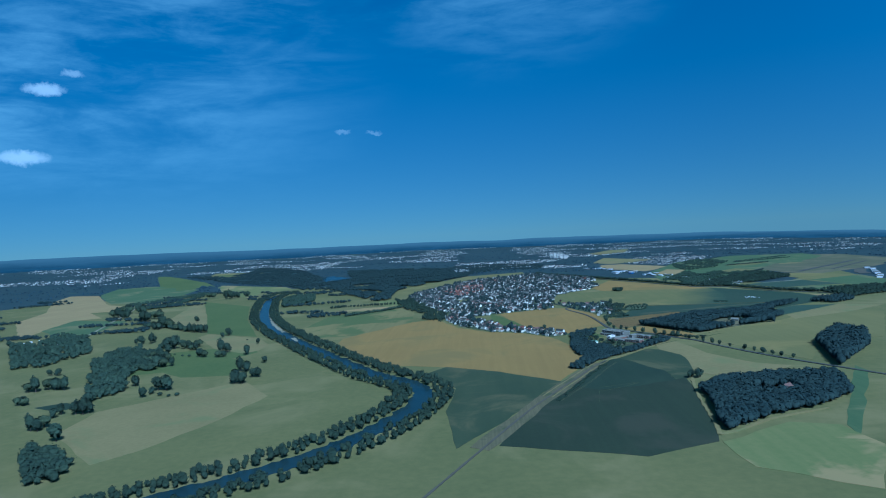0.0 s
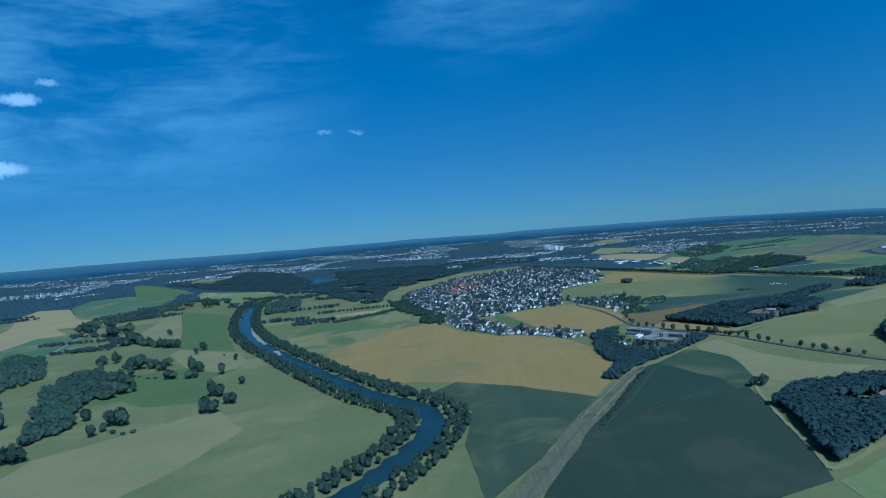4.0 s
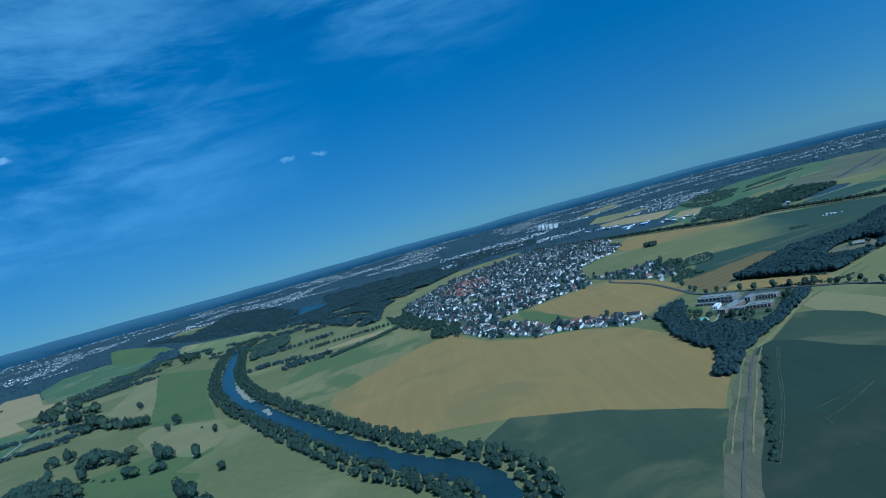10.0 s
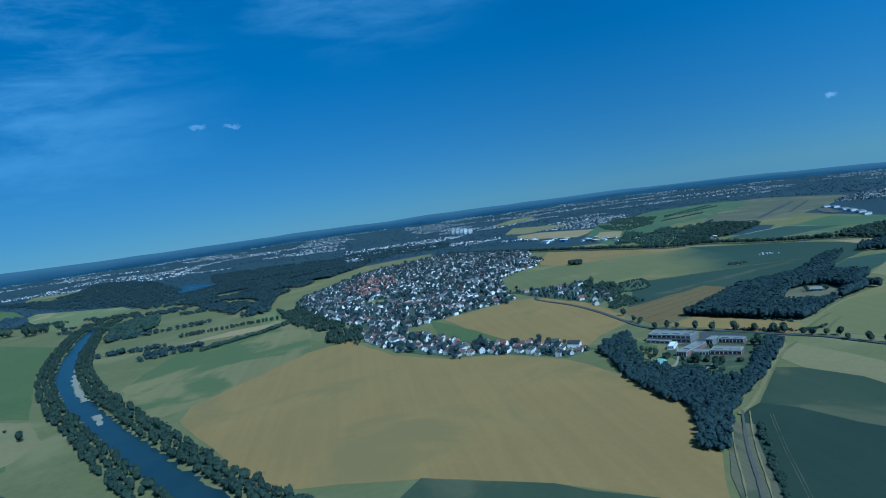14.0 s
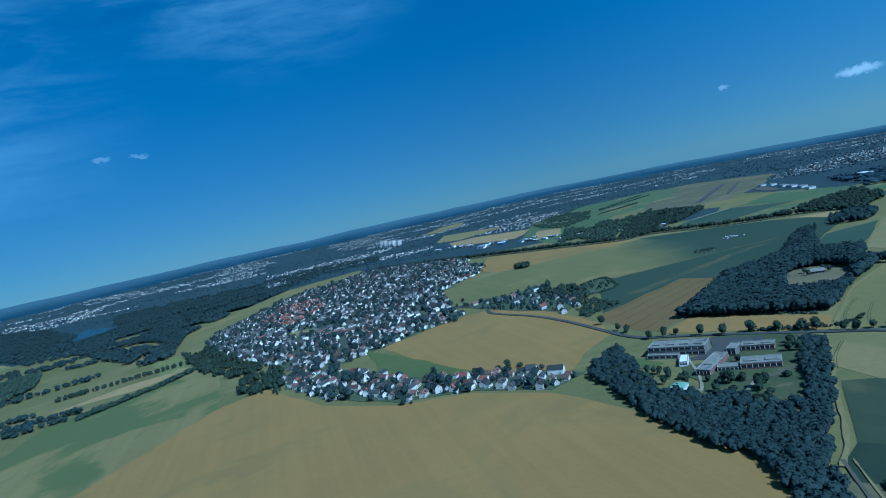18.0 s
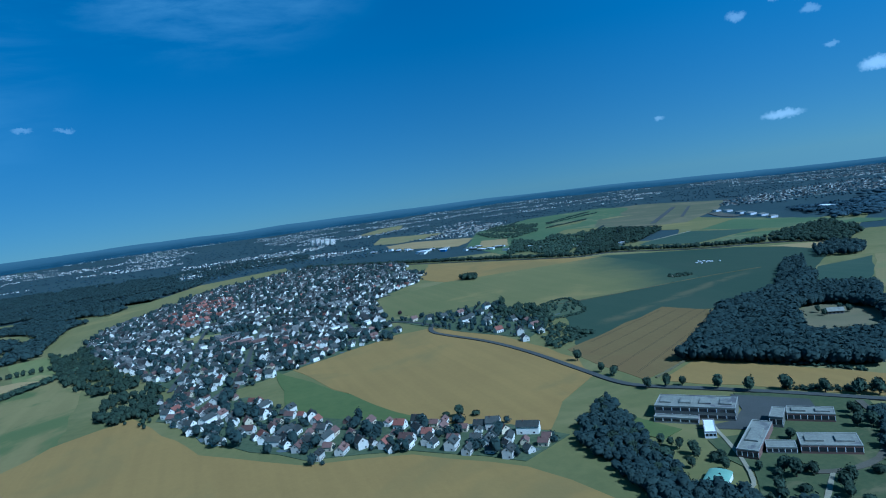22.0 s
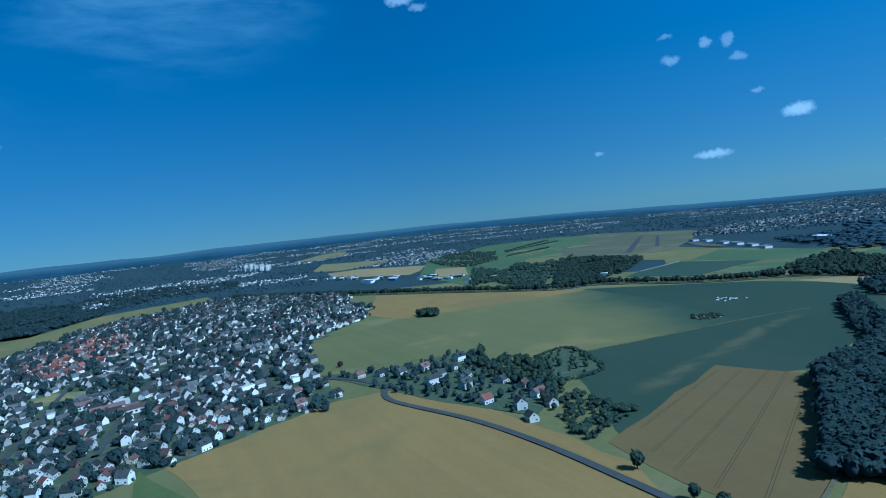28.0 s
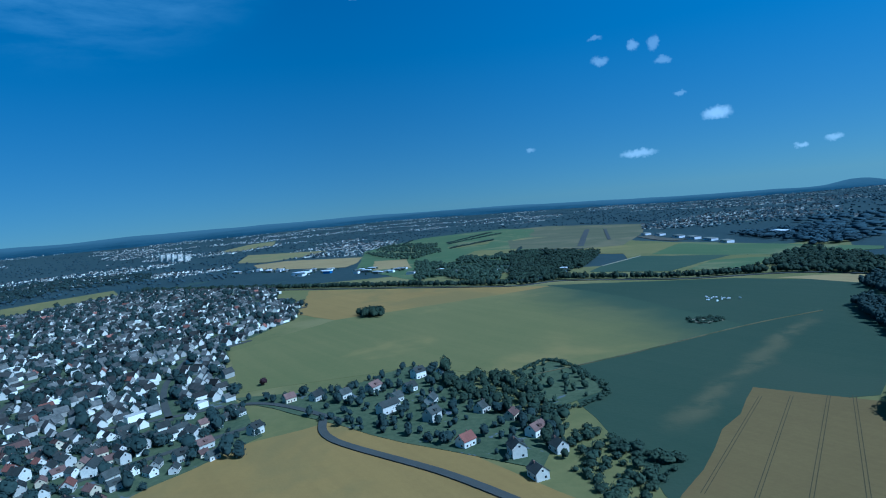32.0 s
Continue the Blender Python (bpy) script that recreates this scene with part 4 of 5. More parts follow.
class Batch:
    """Many small shapes in one mesh."""

    def __init__(self):
        self.v, self.loops, self.sizes, self.mats, self.n = [], [], [], [], 0

    def add(self, shape, m, mat=0):
        v, lens, idx, which = shape
        a = np.array(m)
        self.v.append(v @ a[:3, :3].T + a[:3, 3])
        self.loops.append(idx + self.n)
        self.sizes.append(lens)
        self.mats.append(which + mat)
        self.n += len(v)

    def put(self, name, mats, label, category, kind="stuff", smooth=False):
        if not self.v:
            return None
        v, loops, sizes, which = (np.concatenate(x) for x in (self.v, self.loops, self.sizes, self.mats))
        me = bpy.data.meshes.new(name)
        me.vertices.add(len(v))
        me.vertices.foreach_set("co", v.astype(np.float32).ravel())
        me.loops.add(len(loops))
        me.loops.foreach_set("vertex_index", loops.astype(np.int32))
        me.polygons.add(len(sizes))
        me.polygons.foreach_set("loop_start", np.r_[0, np.cumsum(sizes)[:-1]].astype(np.int32))
        for m in mats:
            me.materials.append(m)
        me.polygons.foreach_set("material_index", which.astype(np.int32))
        me.polygons.foreach_set("use_smooth", np.full(len(sizes), smooth))
        me.update(calc_edges=True)
        return tagged(new(name, me), label, category, kind=kind)


def shape_of(verts, faces, which=None):
    return (np.array([tuple(v) for v in verts], float), np.array([len(f) for f in faces]), np.array([i for f in faces for i in f]),
            np.array(which if which is not None else [0] * len(faces)))


WOOD_SHAPES = [shape_of(*tree_shape(60 + k, 1.0, 0.62 + 0.05 * (k % 3), 46, 2, 6)) for k in range(8)]
FAR_SHAPES = [shape_of(*tree_shape(100 + k, 1.0, 0.9, 0, 1, 4)) for k in range(5)]
LOW_SHAPES = [shape_of(*tree_shape(80 + k, 1.0, 0.9, 22, 1, 4)) for k in range(6)]
SHRUB_SHAPES = [shape_of(*tree_shape(90 + k, 1.0, 1.3, 62, 1, 5)) for k in range(4)]


def spread(corners, gap, seed, hole=None, jitter=0.42):
    rng = random.Random(seed)
    xs, ys = [c[0] for c in corners], [c[1] for c in corners]
    out, y, odd = [], min(ys), 0
    while y < max(ys):
        x = min(xs) + (gap / 2 if odd else 0)
        while x < max(xs):
            px, py = x + rng.uniform(-jitter, jitter) * gap, y + rng.uniform(-jitter, jitter) * gap
            if inside(px, py, corners) and not (hole and inside(px, py, hole)):
                out.append((px, py))
            x += gap
        y, odd = y + gap * 0.87, 1 - odd
    return out


def wood(name, spots, low, high, label, leaf=None, shapes=None, seed=1, wide=1.0, category="wood"):
    rng = random.Random(seed)
    b = Batch()
    for x, y in spots:
        p, s = land(x, y, 0.0)
        tall = rng.uniform(low, high) * TREE_SIZE * s
        w = tall * wide * rng.uniform(0.85, 1.2)
        b.add(rng.choice(shapes or WOOD_SHAPES), pose(p.x, p.y, p.z - 0.1 * tall, 0, 0, rng.uniform(0, 360)) @ Matrix.Diagonal((w, w, tall, 1)))
    return b.put(name, [leaf or LEAF_DARK], label, category, smooth=True)


wood("wood", spread(WOOD_A, 5.6, 1, CLEARING), 15, 19.5, "dense dark green wood with a clearing in it", wide=1.12)
wood("wood", spread(WOOD_SOUTH, 6.5, 2, [(535, 1025), (545, 1055), (580, 1058), (606, 1056), (610, 1024), (570, 1015)]), 14, 18.5, "dense dark green wood beside the fields", wide=1.12)
wood("wood", spread(WOOD_NORTH, 6.0, 20), 13, 18, "dense dark trees closing the clearing")
wood("wood", spread(WOOD_ARM, 7, 18), 10, 16, "narrow arm of dark wood beside a field track")
wood("wood", spread(WOOD_C, 9, 13), 11, 17, "small wood at the end of the track")
wood("copse", spread(CLUMP_BUSH, 7, 16), 11, 17, "dense lone clump of dark trees in the grain field", LEAF, category="copse")
wood("copse", spread(ENCLOSURE, 15, 17), 4, 10, "dark trees filling a hedged garden plot", LEAF, category="copse")
wood("shrubs", spread(SCRUB_TRI, 9, 14), 3, 8, "overgrown green corner beside the hamlet", LEAF, SHRUB_SHAPES, category="shrubs")
wood("wood", spread(WOOD_ROUND, 7, 3), 18, 25, "round copse of tall dark trees")
wood("wood", spread(WOOD_BELT, 6.5, 4, LAWN_S) + spread(WOOD_BELT_E, 6.0, 5, LAWN_S) + spread(WOOD_BELT_S, 6.5, 6, LAWN_S) + spread(BELT_TIP, 6.5, 19), 7.5, 12.5, "belt of dense trees round the school grounds", LEAF_DARK, wide=1.1)
MEADOW_SIDE = [(-155, 2435), (-163, 2572), (-149, 2729), (-87, 2873), (14, 3130), (112, 3350), (260, 3360), (300, 3000), (60, 2400)]
wood("wood", [q for q in spread(WOOD_MID, 15, 7, MEADOW_VILLAGE) + spread(WOOD_MID_B, 15, 8, MEADOW_VILLAGE) if noise.noise(Vector((q[0] / 120, q[1] / 160, 9))) > -0.15 and not inside(*q, MEADOW_SIDE)], 12, 20, "dark woods behind the village", None, LOW_SHAPES, wide=1.15)
wood("wood", [q for q in spread(WOOD_CLUMP, 8, 9) + spread(WOOD_GARDEN, 8, 10) if noise.noise(Vector((q[0] / 38, q[1] / 38, 7))) > -0.1], 5, 15, "dense trees at the village edge", LEAF)
wood("shrubs", [q for q in spread(SHRUB_A, 11, 11) + spread(SHRUB_B, 11, 12) if noise.noise(Vector((q[0] / 90, q[1] / 90, 2))) > -0.25], 8, 16, "dense shrubs and trees behind the main road", LEAF, LOW_SHAPES, wide=1.1, category="shrubs")


wood("wood", [q for q in spread(WOOD_FAR_A, 12, 35) + spread(WOOD_FAR_B, 16, 36) if noise.noise(Vector((q[0] / 70, q[1] / 70, 4))) > -0.12], 7, 14, "dark woods and thickets behind the main road", LEAF, LOW_SHAPES, 36, 1.15)
far_hedges = [q for a, c in (((1588, 3714), (2019, 4017)), ((1442, 3464), (1691, 3550)), ((1560, 3660), (1960, 3860)), ((1363, 3000), (1471, 3108)), ((1210, 3560), (1700, 4200))) for q in ((a[0] + (c[0] - a[0]) * k / 34, a[1] + (c[1] - a[1]) * k / 34) for k in range(35))]
wood("hedge", far_hedges, 6, 10, "dark hedges between the narrow far fields", LEAF_DARK, LOW_SHAPES, 37, 1.3, "hedge")


def banks(line, near, far, gap, seed, skip=0.1):
    rng = random.Random(seed)
    out = []
    pts = smooth_line(line, gap)
    for k in range(len(pts) - 1):
        d = (pts[k + 1] - pts[k]).normalized()
        side = Vector((-d.y, d.x))
        for s in (-1, 1):
            r = near
            while r < far:
                if rng.random() > skip:
                    q = pts[k] + side * s * (r + rng.uniform(-3, 3)) + d * rng.uniform(-gap, gap) * 0.4
                    out.append((q.x, q.y))
                r += gap
    return out


wood("riverside_trees", banks(COURSE, 23, 48, 10.5, 21, 0.12), 9, 15, "dense trees and willows along both river banks", LEAF, category="trees")
wood("tree_row", banks(TREE_ROW, 0.1, 5, 8, 22, 0.08), 8, 16, "long row of trees along the main road", LEAF, category="trees")
wood("hedge", banks([(x + 16, y + 12) for x, y in TREE_ROW], 0.1, 3, 9, 39, 0.15), 5, 10, "dark bushes behind the row of trees along the main road", LEAF_DARK, SHRUB_SHAPES, 40, 1.2, "hedge")
wood("tree_row", banks(TREE_LINE, 0.1, 4, 9, 23, 0.1), 9, 13, "line of orchard trees", LEAF, category="trees")
wood("hedge", banks(ENCLOSURE + ENCLOSURE[:1], 0.1, 2, 4, 15, 0.1), 2.5, 4, "clipped hedge round a walled garden plot", LEAF, SHRUB_SHAPES, category="hedge")
wood("hedge", banks(HEDGE_LINE, 0.1, 7, 7, 24, 0.12), 7, 12, "broken hedge of trees and bushes", LEAF, SHRUB_SHAPES, category="hedge")
wood("hedge", banks([(559, 1684), (627, 1541)], 0.1, 2, 4, 25, 0.1), 2.5, 4.5, "low dark hedge along the wood's edge", LEAF, SHRUB_SHAPES, category="hedge")
wood("hedge", banks(HEDGE_ROAD, 0.1, 2, 5, 34, 0.15), 3, 6, "low roadside hedge opposite the school", LEAF, SHRUB_SHAPES, category="hedge")
wood("hedge", banks([(640, 1500), (610, 1492), (580, 1515), (545, 1560)], 0.1, 1, 5, 38, 0.25), 2.5, 5, "low roadside hedge below the barley", LEAF, SHRUB_SHAPES, category="hedge")
wood("hedge", banks(HEDGE_A, 0.1, 30, 13, 26, 0.15), 11, 17, "wide hedge of trees in the pastures", LEAF, category="hedge")
wood("hedge", banks(HEDGE_B, 0.1, 16, 11, 27, 0.15), 11, 16, "wide hedge of trees in the pastures", LEAF, category="hedge")
wood("hedge", banks(HEDGE_C, 0.1, 9, 11, 28, 0.15), 13, 18, "row of tall trees in the pastures", LEAF, category="hedge")
for k, (corners, label, gap) in enumerate(((CLUMP_A, "dense clump of old trees in the pasture", 12), (CLUMP_B, "dense clump of trees in the pasture", 11), (CLUMP_C, "trees round a camp site", 17),
                                           (CLUMP_E, "dense copse at the pasture's edge", 11), (WOOD_BANK, "wooded river bank", 12))):
    wood("copse", spread(corners, gap, 70 + k), 11, 19, label, LEAF, seed=70 + k, wide=1.25, category="copse")
wood("hedge", banks(HEDGE_T, 0.1, 24, 13, 29, 0.15), 11, 17, "wide hedge of trees beside the farm track", LEAF, category="hedge")

wood("hedge", banks([(378, 1262), (356, 1220), (340, 1190), (312, 1130), (290, 1088), (262, 1030)], 0.1, 1, 4.5, 33, 0.22), 2, 5.5, "bushy hedge beside the bare soil", LEAF, SHRUB_SHAPES, category="hedge")
# loose copses and hedges in the country beyond the pastures
rng = random.Random(44)
spots = []
for k in range(75):
    x, y = rng.uniform(-2000, 60), rng.uniform(1900, 3300)
    if x > -600 - (y - 2300) * 0.2 + 300 or inside(x, y, TAN_WEST) or inside(x, y, PALE_WEST) or inside(x, y, DARK_WEST) or inside(x, y, GREEN_BEND) or inside(x, y, BROWN_BEND):
        continue
    turn, long = rng.uniform(-0.4, 0.6), rng.uniform(2, 15)
    for j in range(int(long * 3.5) + 4):
        u = rng.uniform(-1, 1) * long * 9
        spots.append((x + u * math.cos(turn) + rng.gauss(0, 7), y + u * math.sin(turn) + rng.gauss(0, 7)))
wood("copses", spots, 8, 15, "scattered copses and tree rows in the farmland", LEAF_DARK, LOW_SHAPES, 45, 1.2, "trees")
rng = random.Random(11)
for x, y in ROW_A:
    plant(rng.choice((0, 2)), x, y, rng.uniform(0.7, 0.95), "roadside trees", "small round roadside tree beside the asphalt road")
for x, y in ROW_B + ROW_C:
    plant(rng.choice((0, 2)), x, y, rng.uniform(0.6, 0.85), "roadside trees", "small round roadside tree beside the asphalt road")
for x, y, w in TREES_BEND + TREES_MID + TREES_NEAR:
    crowns = ((0.0, 0.0, 1.0),) if w < 16 else ((-0.26, 0.05, 0.66), (0.26, -0.06, 0.62), (0.02, 0.24, 0.56))
    for dx, dy, share in crowns:
        k = 5 if w * share < 7 else rng.choice((0, 1, 3)) if w * share > 11 else rng.choice((0, 2))
        plant(k, x + dx * w / PACE, y + dy * w / PACE, w * share / TREE_SIZE / TREE_KINDS[k][3], "pasture trees", "broad tree standing in the pasture" if w > 9 else "small bush standing in the rough pasture")
for x, y, k, s in ((564, 2107, 1, 0.9), (314, 1688, 0, 0.75), (326, 1680, 5, 0.9), (304, 1696, 5, 0.8)):
    plant(k, x, y, s, "", "lone clump of trees in the middle of a grain field")
for x, y, k, s in ((489, 1140, 0, 0.95), (497, 1134, 1, 0.8), (503, 1140, 0, 0.8), (484, 1136, 2, 0.8)):
    plant(k, x, y, s, "", "clump of lone trees at the field corner")
plant(6, 425, 2228, 0.6, "", "copper beech with purple-red leaves at the field edge")

# ---- houses ----
def box_shape(x0, x1, y0, y1, z0, z1):
    v = [(x0, y0, z0), (x1, y0, z0), (x1, y1, z0), (x0, y1, z0), (x0, y0, z1), (x1, y0, z1), (x1, y1, z1), (x0, y1, z1)]
    return v, [(0, 3, 2, 1), (4, 5, 6, 7), (0, 1, 5, 4), (1, 2, 6, 5), (2, 3, 7, 6), (3, 0, 4, 7)]


def part(name, shape, mat, parent, label=""):
    ob = new(name, mesh_of(name, shape[0], shape[1], [mat]))
    ob.parent = parent
    return tagged(ob, label)


def joined(*shapes):
    v, f = [], []
    for sv, sf in shapes:
        o = len(v)
        v += [tuple(p) for p in sv]
        f += [tuple(i + o for i in face) for face in sf]
    return v, f


def gable_walls(l, w, eave, ridge):
    v = [(-l / 2, -w / 2, -0.5), (l / 2, -w / 2, -0.5), (l / 2, w / 2, -0.5), (-l / 2, w / 2, -0.5),
         (-l / 2, -w / 2, eave), (l / 2, -w / 2, eave), (l / 2, w / 2, eave), (-l / 2, w / 2, eave), (-l / 2, 0, ridge), (l / 2, 0, ridge)]
    return v, [(0, 1, 5, 4), (2, 3, 7, 6), (1, 2, 6, 9, 5), (3, 0, 4, 8, 7), (0, 3, 2, 1)]


def gable_roof(l, w, eave, ridge, over=0.6, thick=0.28):
    x, slope = l / 2 + 0.4, (ridge - eave) / (w / 2)
    y, z = w / 2 + over, eave - over * slope
    v = [(-x, -y, z + 0.05), (x, -y, z + 0.05), (x, 0, ridge + 0.05), (-x, 0, ridge + 0.05), (x, y, z + 0.05), (-x, y, z + 0.05)]
    v += [(a, b, c + thick) for a, b, c in v]
    return v, [(0, 3, 2, 1), (3, 5, 4, 2), (6, 7, 8, 9), (9, 8, 10, 11), (0, 1, 7, 6), (4, 5, 11, 10), (1, 2, 8, 7), (2, 4, 10, 8), (3, 0, 6, 9), (5, 3, 9, 11)]


def window_part(parent, x, y, z, wide, tall, along_x, out):
    """A pane in a white frame with a sill, standing slightly proud of the wall."""
    d = 0.07 * out
    if along_x:
        fr = joined(box_shape(x - wide / 2 - 0.12, x + wide / 2 + 0.12, min(y, y + d), max(y, y + d), z - 0.12, z + tall + 0.12))
        pane = box_shape(x - wide / 2, x + wide / 2, min(y, y + 1.5 * d), max(y, y + 1.5 * d), z, z + tall)
    else:
        fr = joined(box_shape(min(x, x + d), max(x, x + d), y - wide / 2 - 0.12, y + wide / 2 + 0.12, z - 0.12, z + tall + 0.12))
        pane = box_shape(min(x, x + 1.5 * d), max(x, x + 1.5 * d), y - wide / 2, y + wide / 2, z, z + tall)
    win = part("window", pane, GLASS, parent)
    return win


def make_house(l, w, eave, ridge, wall, roof, label, dormer=False):
    base = new("house")
    tagged(base, label, "house", "village houses")
    part("wall", gable_walls(l, w, eave, ridge), wall, base)
    r = part("roof", gable_roof(l, w, eave, ridge), roof, base)
    top = ridge + 0.9
    part("chimney", joined(box_shape(l * 0.2 - 0.35, l * 0.2 + 0.35, -0.35 + 0.8, 0.35 + 0.8, ridge - 1.5, top), box_shape(l * 0.2 - 0.42, l * 0.2 + 0.42, 0.38, 1.22, top, top + 0.1)), BRICK, r)
    for s in (-1, 1):
        for x in (-l * 0.28, l * 0.28):
            window_part(base, x, s * w / 2, 1.0, 1.5, 1.3, True, s)
        window_part(base, s * l / 2, -w * 0.2, 1.0, 1.4, 1.3, False, s)
        window_part(base, s * l / 2, 0, eave + 0.4, 1.3, 1.2, False, s)
    part("door", box_shape(-0.5, 0.5, -w / 2 - 0.06, -w / 2, 0, 2.1), BRICK, base, "dark front door")
    if dormer:
        z0 = eave + (ridge - eave) * 0.25
        part("dormer", joined(box_shape(-1.4, 1.4, -w * 0.44, -w * 0.1, z0, z0 + 1.5), box_shape(-1.6, 1.6, -w * 0.47, -w * 0.08, z0 + 1.5, z0 + 1.7)), roof, r)
    return base


HOUSES = [make_house(11, 8.6, 4.6, 8.2, PLASTER_WHITE, TILE_DARK, "white rendered house with a dark gabled roof"),
          make_house(12, 9.5, 6.6, 10.4, PLASTER_WHITE, TILE_DARK, "tall white rendered house with a dark steep roof", True),
          make_house(10, 8.5, 4.4, 7.8, PLASTER_CREAM, TILE_BROWN, "cream rendered house with a brown tiled roof"),
          make_house(14, 9, 5.0, 8.6, PLASTER_WHITE, TILE_BROWN, "long white house with a brown tiled roof", True),
          make_house(11, 9, 4.8, 8.8, PLASTER_WHITE, TILE_RED, "white rendered house with a red tiled roof"),
          make_house(18, 9.5, 6.6, 9.8, PLASTER_WHITE, TILE_DARK, "long white terraced house with a dark roof"),
          make_house(9, 8, 3.4, 7.2, BRICK, TILE_DARK, "small brick house with a dark roof")]
first_house = set()
HOUSE_SIZE = 0.60


def settle(k, x, y, turn, size=1.0, group="", label=""):
    p, s = land(x, y, 0.4)
    size *= HOUSE_SIZE
    m = pose(p.x, p.y, p.z, 0, 0, turn) @ Matrix.Diagonal((s * size, s * size, s * size, 1))
    if k not in first_house:
        first_house.add(k)
        ob = HOUSES[k]
    else:
        ob = copy_thing(HOUSES[k], Matrix.Identity(4))
    ob.matrix_basis = m
    return tagged(ob, label, group=group)


def stuff_house(wide=1.0):
    """A plain gabled house for the parts of the town that stay far off; materials: walls, roofs."""
    wv, wf = gable_walls(11, 8.5, 4.8, 9.4)
    rv, rf = gable_roof(11, 8.5, 4.8, 9.4, 0.3)
    v, f = joined((wv, wf), (rv, rf))
    return shape_of(v, f, [0] * len(wf) + [1] * len(rf))


FAR_HOUSE = stuff_house()
hall_v, hall_f = joined(box_shape(-7, 7, -4.5, 4.5, -0.5, 5.5), box_shape(-6.6, 6.6, -4.1, 4.1, 5.5, 5.9))
FAR_HALL = shape_of(hall_v, hall_f)
STREETS = [[(95, 1900), (150, 2060), (180, 2250), (230, 2480), (330, 2750), (480, 3020)], [(40, 2290), (180, 2250), (300, 2200), (400, 2170), (440, 2060)],
           [(-10, 2560), (110, 2500), (230, 2480), (360, 2440), (480, 2480)], [(20, 2800), (180, 2740), (330, 2750), (520, 2680), (640, 2700)],
           [(120, 2080), (240, 2090), (390, 2110)], [(330, 2180), (350, 2330), (430, 2520), (560, 2740), (620, 3000)], [(60, 2030), (80, 2180), (110, 2500), (180, 2740), (200, 3000)]]
for line in STREETS:
    ribbon("street", line, 4.5, ASPHALT, "narrow grey village street between houses", "street", 0.9)
street_points = [p for line in STREETS for p in smooth_line(line, 8)]
near_spots, far_spots, garden = [], [], []
rng = random.Random(3)
for corners, seed in ((VILLAGE_S, 30), (VILLAGE, 31), (VILLAGE_E, 32), (VILLAGE_N, 33)):
    for x, y in spread(corners, 16.0, seed, jitter=0.3):
        if min((p - Vector((x, y))).length_squared for p in street_points) < 60 or (corners is VILLAGE and inside(x, y, VILLAGE_E)) or inside(x, y, VILLAGE_LAWN) or inside(x, y, MEADOW_VILLAGE):
            continue
        if rng.random() < 0.2 or noise.noise(Vector((x / 70, y / 70, 5))) > 0.42:
            garden.append((x, y))
            continue
        (near_spots if y < 2200 else far_spots).append((x, y))
        if rng.random() < 0.68:
            garden.append((x + rng.uniform(-9, 9), y + rng.uniform(-9, 9)))


def street_turn(x, y):
    return 28 + 55 * noise.noise(Vector((x / 260, y / 260, 3.0))) + rng.choice((0, 0, 90, 90, 45)) + rng.uniform(-5, 5)


for x, y in near_spots[:300]:
    k = rng.choices(range(7), (6, 5, 3, 2.5, 1.3, 2.5, 0.8))[0]
    settle(k, x, y, street_turn(x, y), rng.uniform(0.78, 1.22), "village houses")
b, red = Batch(), Batch()
for x, y in near_spots[300:] + far_spots:
    p, s = land(x, y, 0.4)
    m = pose(p.x, p.y, p.z, 0, 0, street_turn(x, y)) @ Matrix.Diagonal((s * HOUSE_SIZE * rng.uniform(0.9, 1.6), s * HOUSE_SIZE * rng.uniform(0.95, 1.3), s * HOUSE_SIZE * rng.uniform(0.9, 1.3), 1))
    is_red = inside(x, y, RED_ROOFS) and rng.random() < 0.8 or rng.random() < 0.02
    (red if is_red else b).add(FAR_HALL if not is_red and rng.random() < 0.07 else FAR_HOUSE, m)
b.put("village_houses", [TOWN, TOWN_ROOF], "white houses with dark roofs packed along village streets", "houses")
red.put("village_houses", [TOWN, TILE_RED], "white houses with red clay roofs in the old village", "houses")
wood("garden_trees", garden[::2] + garden[1::4] + [(x + 7, y - 6) for x, y in garden[::3]], 4, 11, "garden trees between the village houses", LEAF_DARK, SHRUB_SHAPES, 41, 0.75, "trees")
wood("garden_trees", garden[3::4], 12, 19, "tall old trees between the village houses", LEAF_DARK, None, 42, 1.0, "trees")

HAMLET_SPOTS = ((465, 2120, 0, 20), (493, 2118, 3, 25), (492, 2073, 0, 15), (542, 2122, 1, 10), (562, 2112, 0, 30), (475, 2054, 5, 12), (527, 1997, 0, 20), (532, 1967, 2, 30),
                      (494, 1913, 1, 70), (483, 1880, 0, 80), (525, 1931, 3, 15), (517, 1900, 0, 80), (445, 2135, 0, 25), (425, 2150, 2, 10), (515, 2090, 0, 10), (510, 2045, 0, 40), (490, 2010, 1, 20), (480, 1950, 4, 10))
for x, y, k, turn in HAMLET_SPOTS:
    settle(k, x, y, turn, 1.22, "hamlet houses", "white house among trees beside the country road")
wood("garden_trees", spread([(505, 1880), (560, 1940), (600, 2060), (545, 2095), (525, 2030), (535, 1960)], 9, 43), 7, 13, "dense garden trees behind the roadside houses", LEAF, category="trees")
rng = random.Random(46)
spots = [(x, y) for x, y in spread(HAMLET, 11, 44) if rng.random() < 0.5 and min((x - s[0]) ** 2 + (y - s[1]) ** 2 for s in HAMLET_SPOTS) > 60]
wood("garden_trees", spots, 5, 12, "garden trees round the roadside houses", LEAF_DARK, category="trees")
settle(2, *WOOD_HOUSE[0], 30, 1.7, "", "pale house hidden in a gap of the wood")
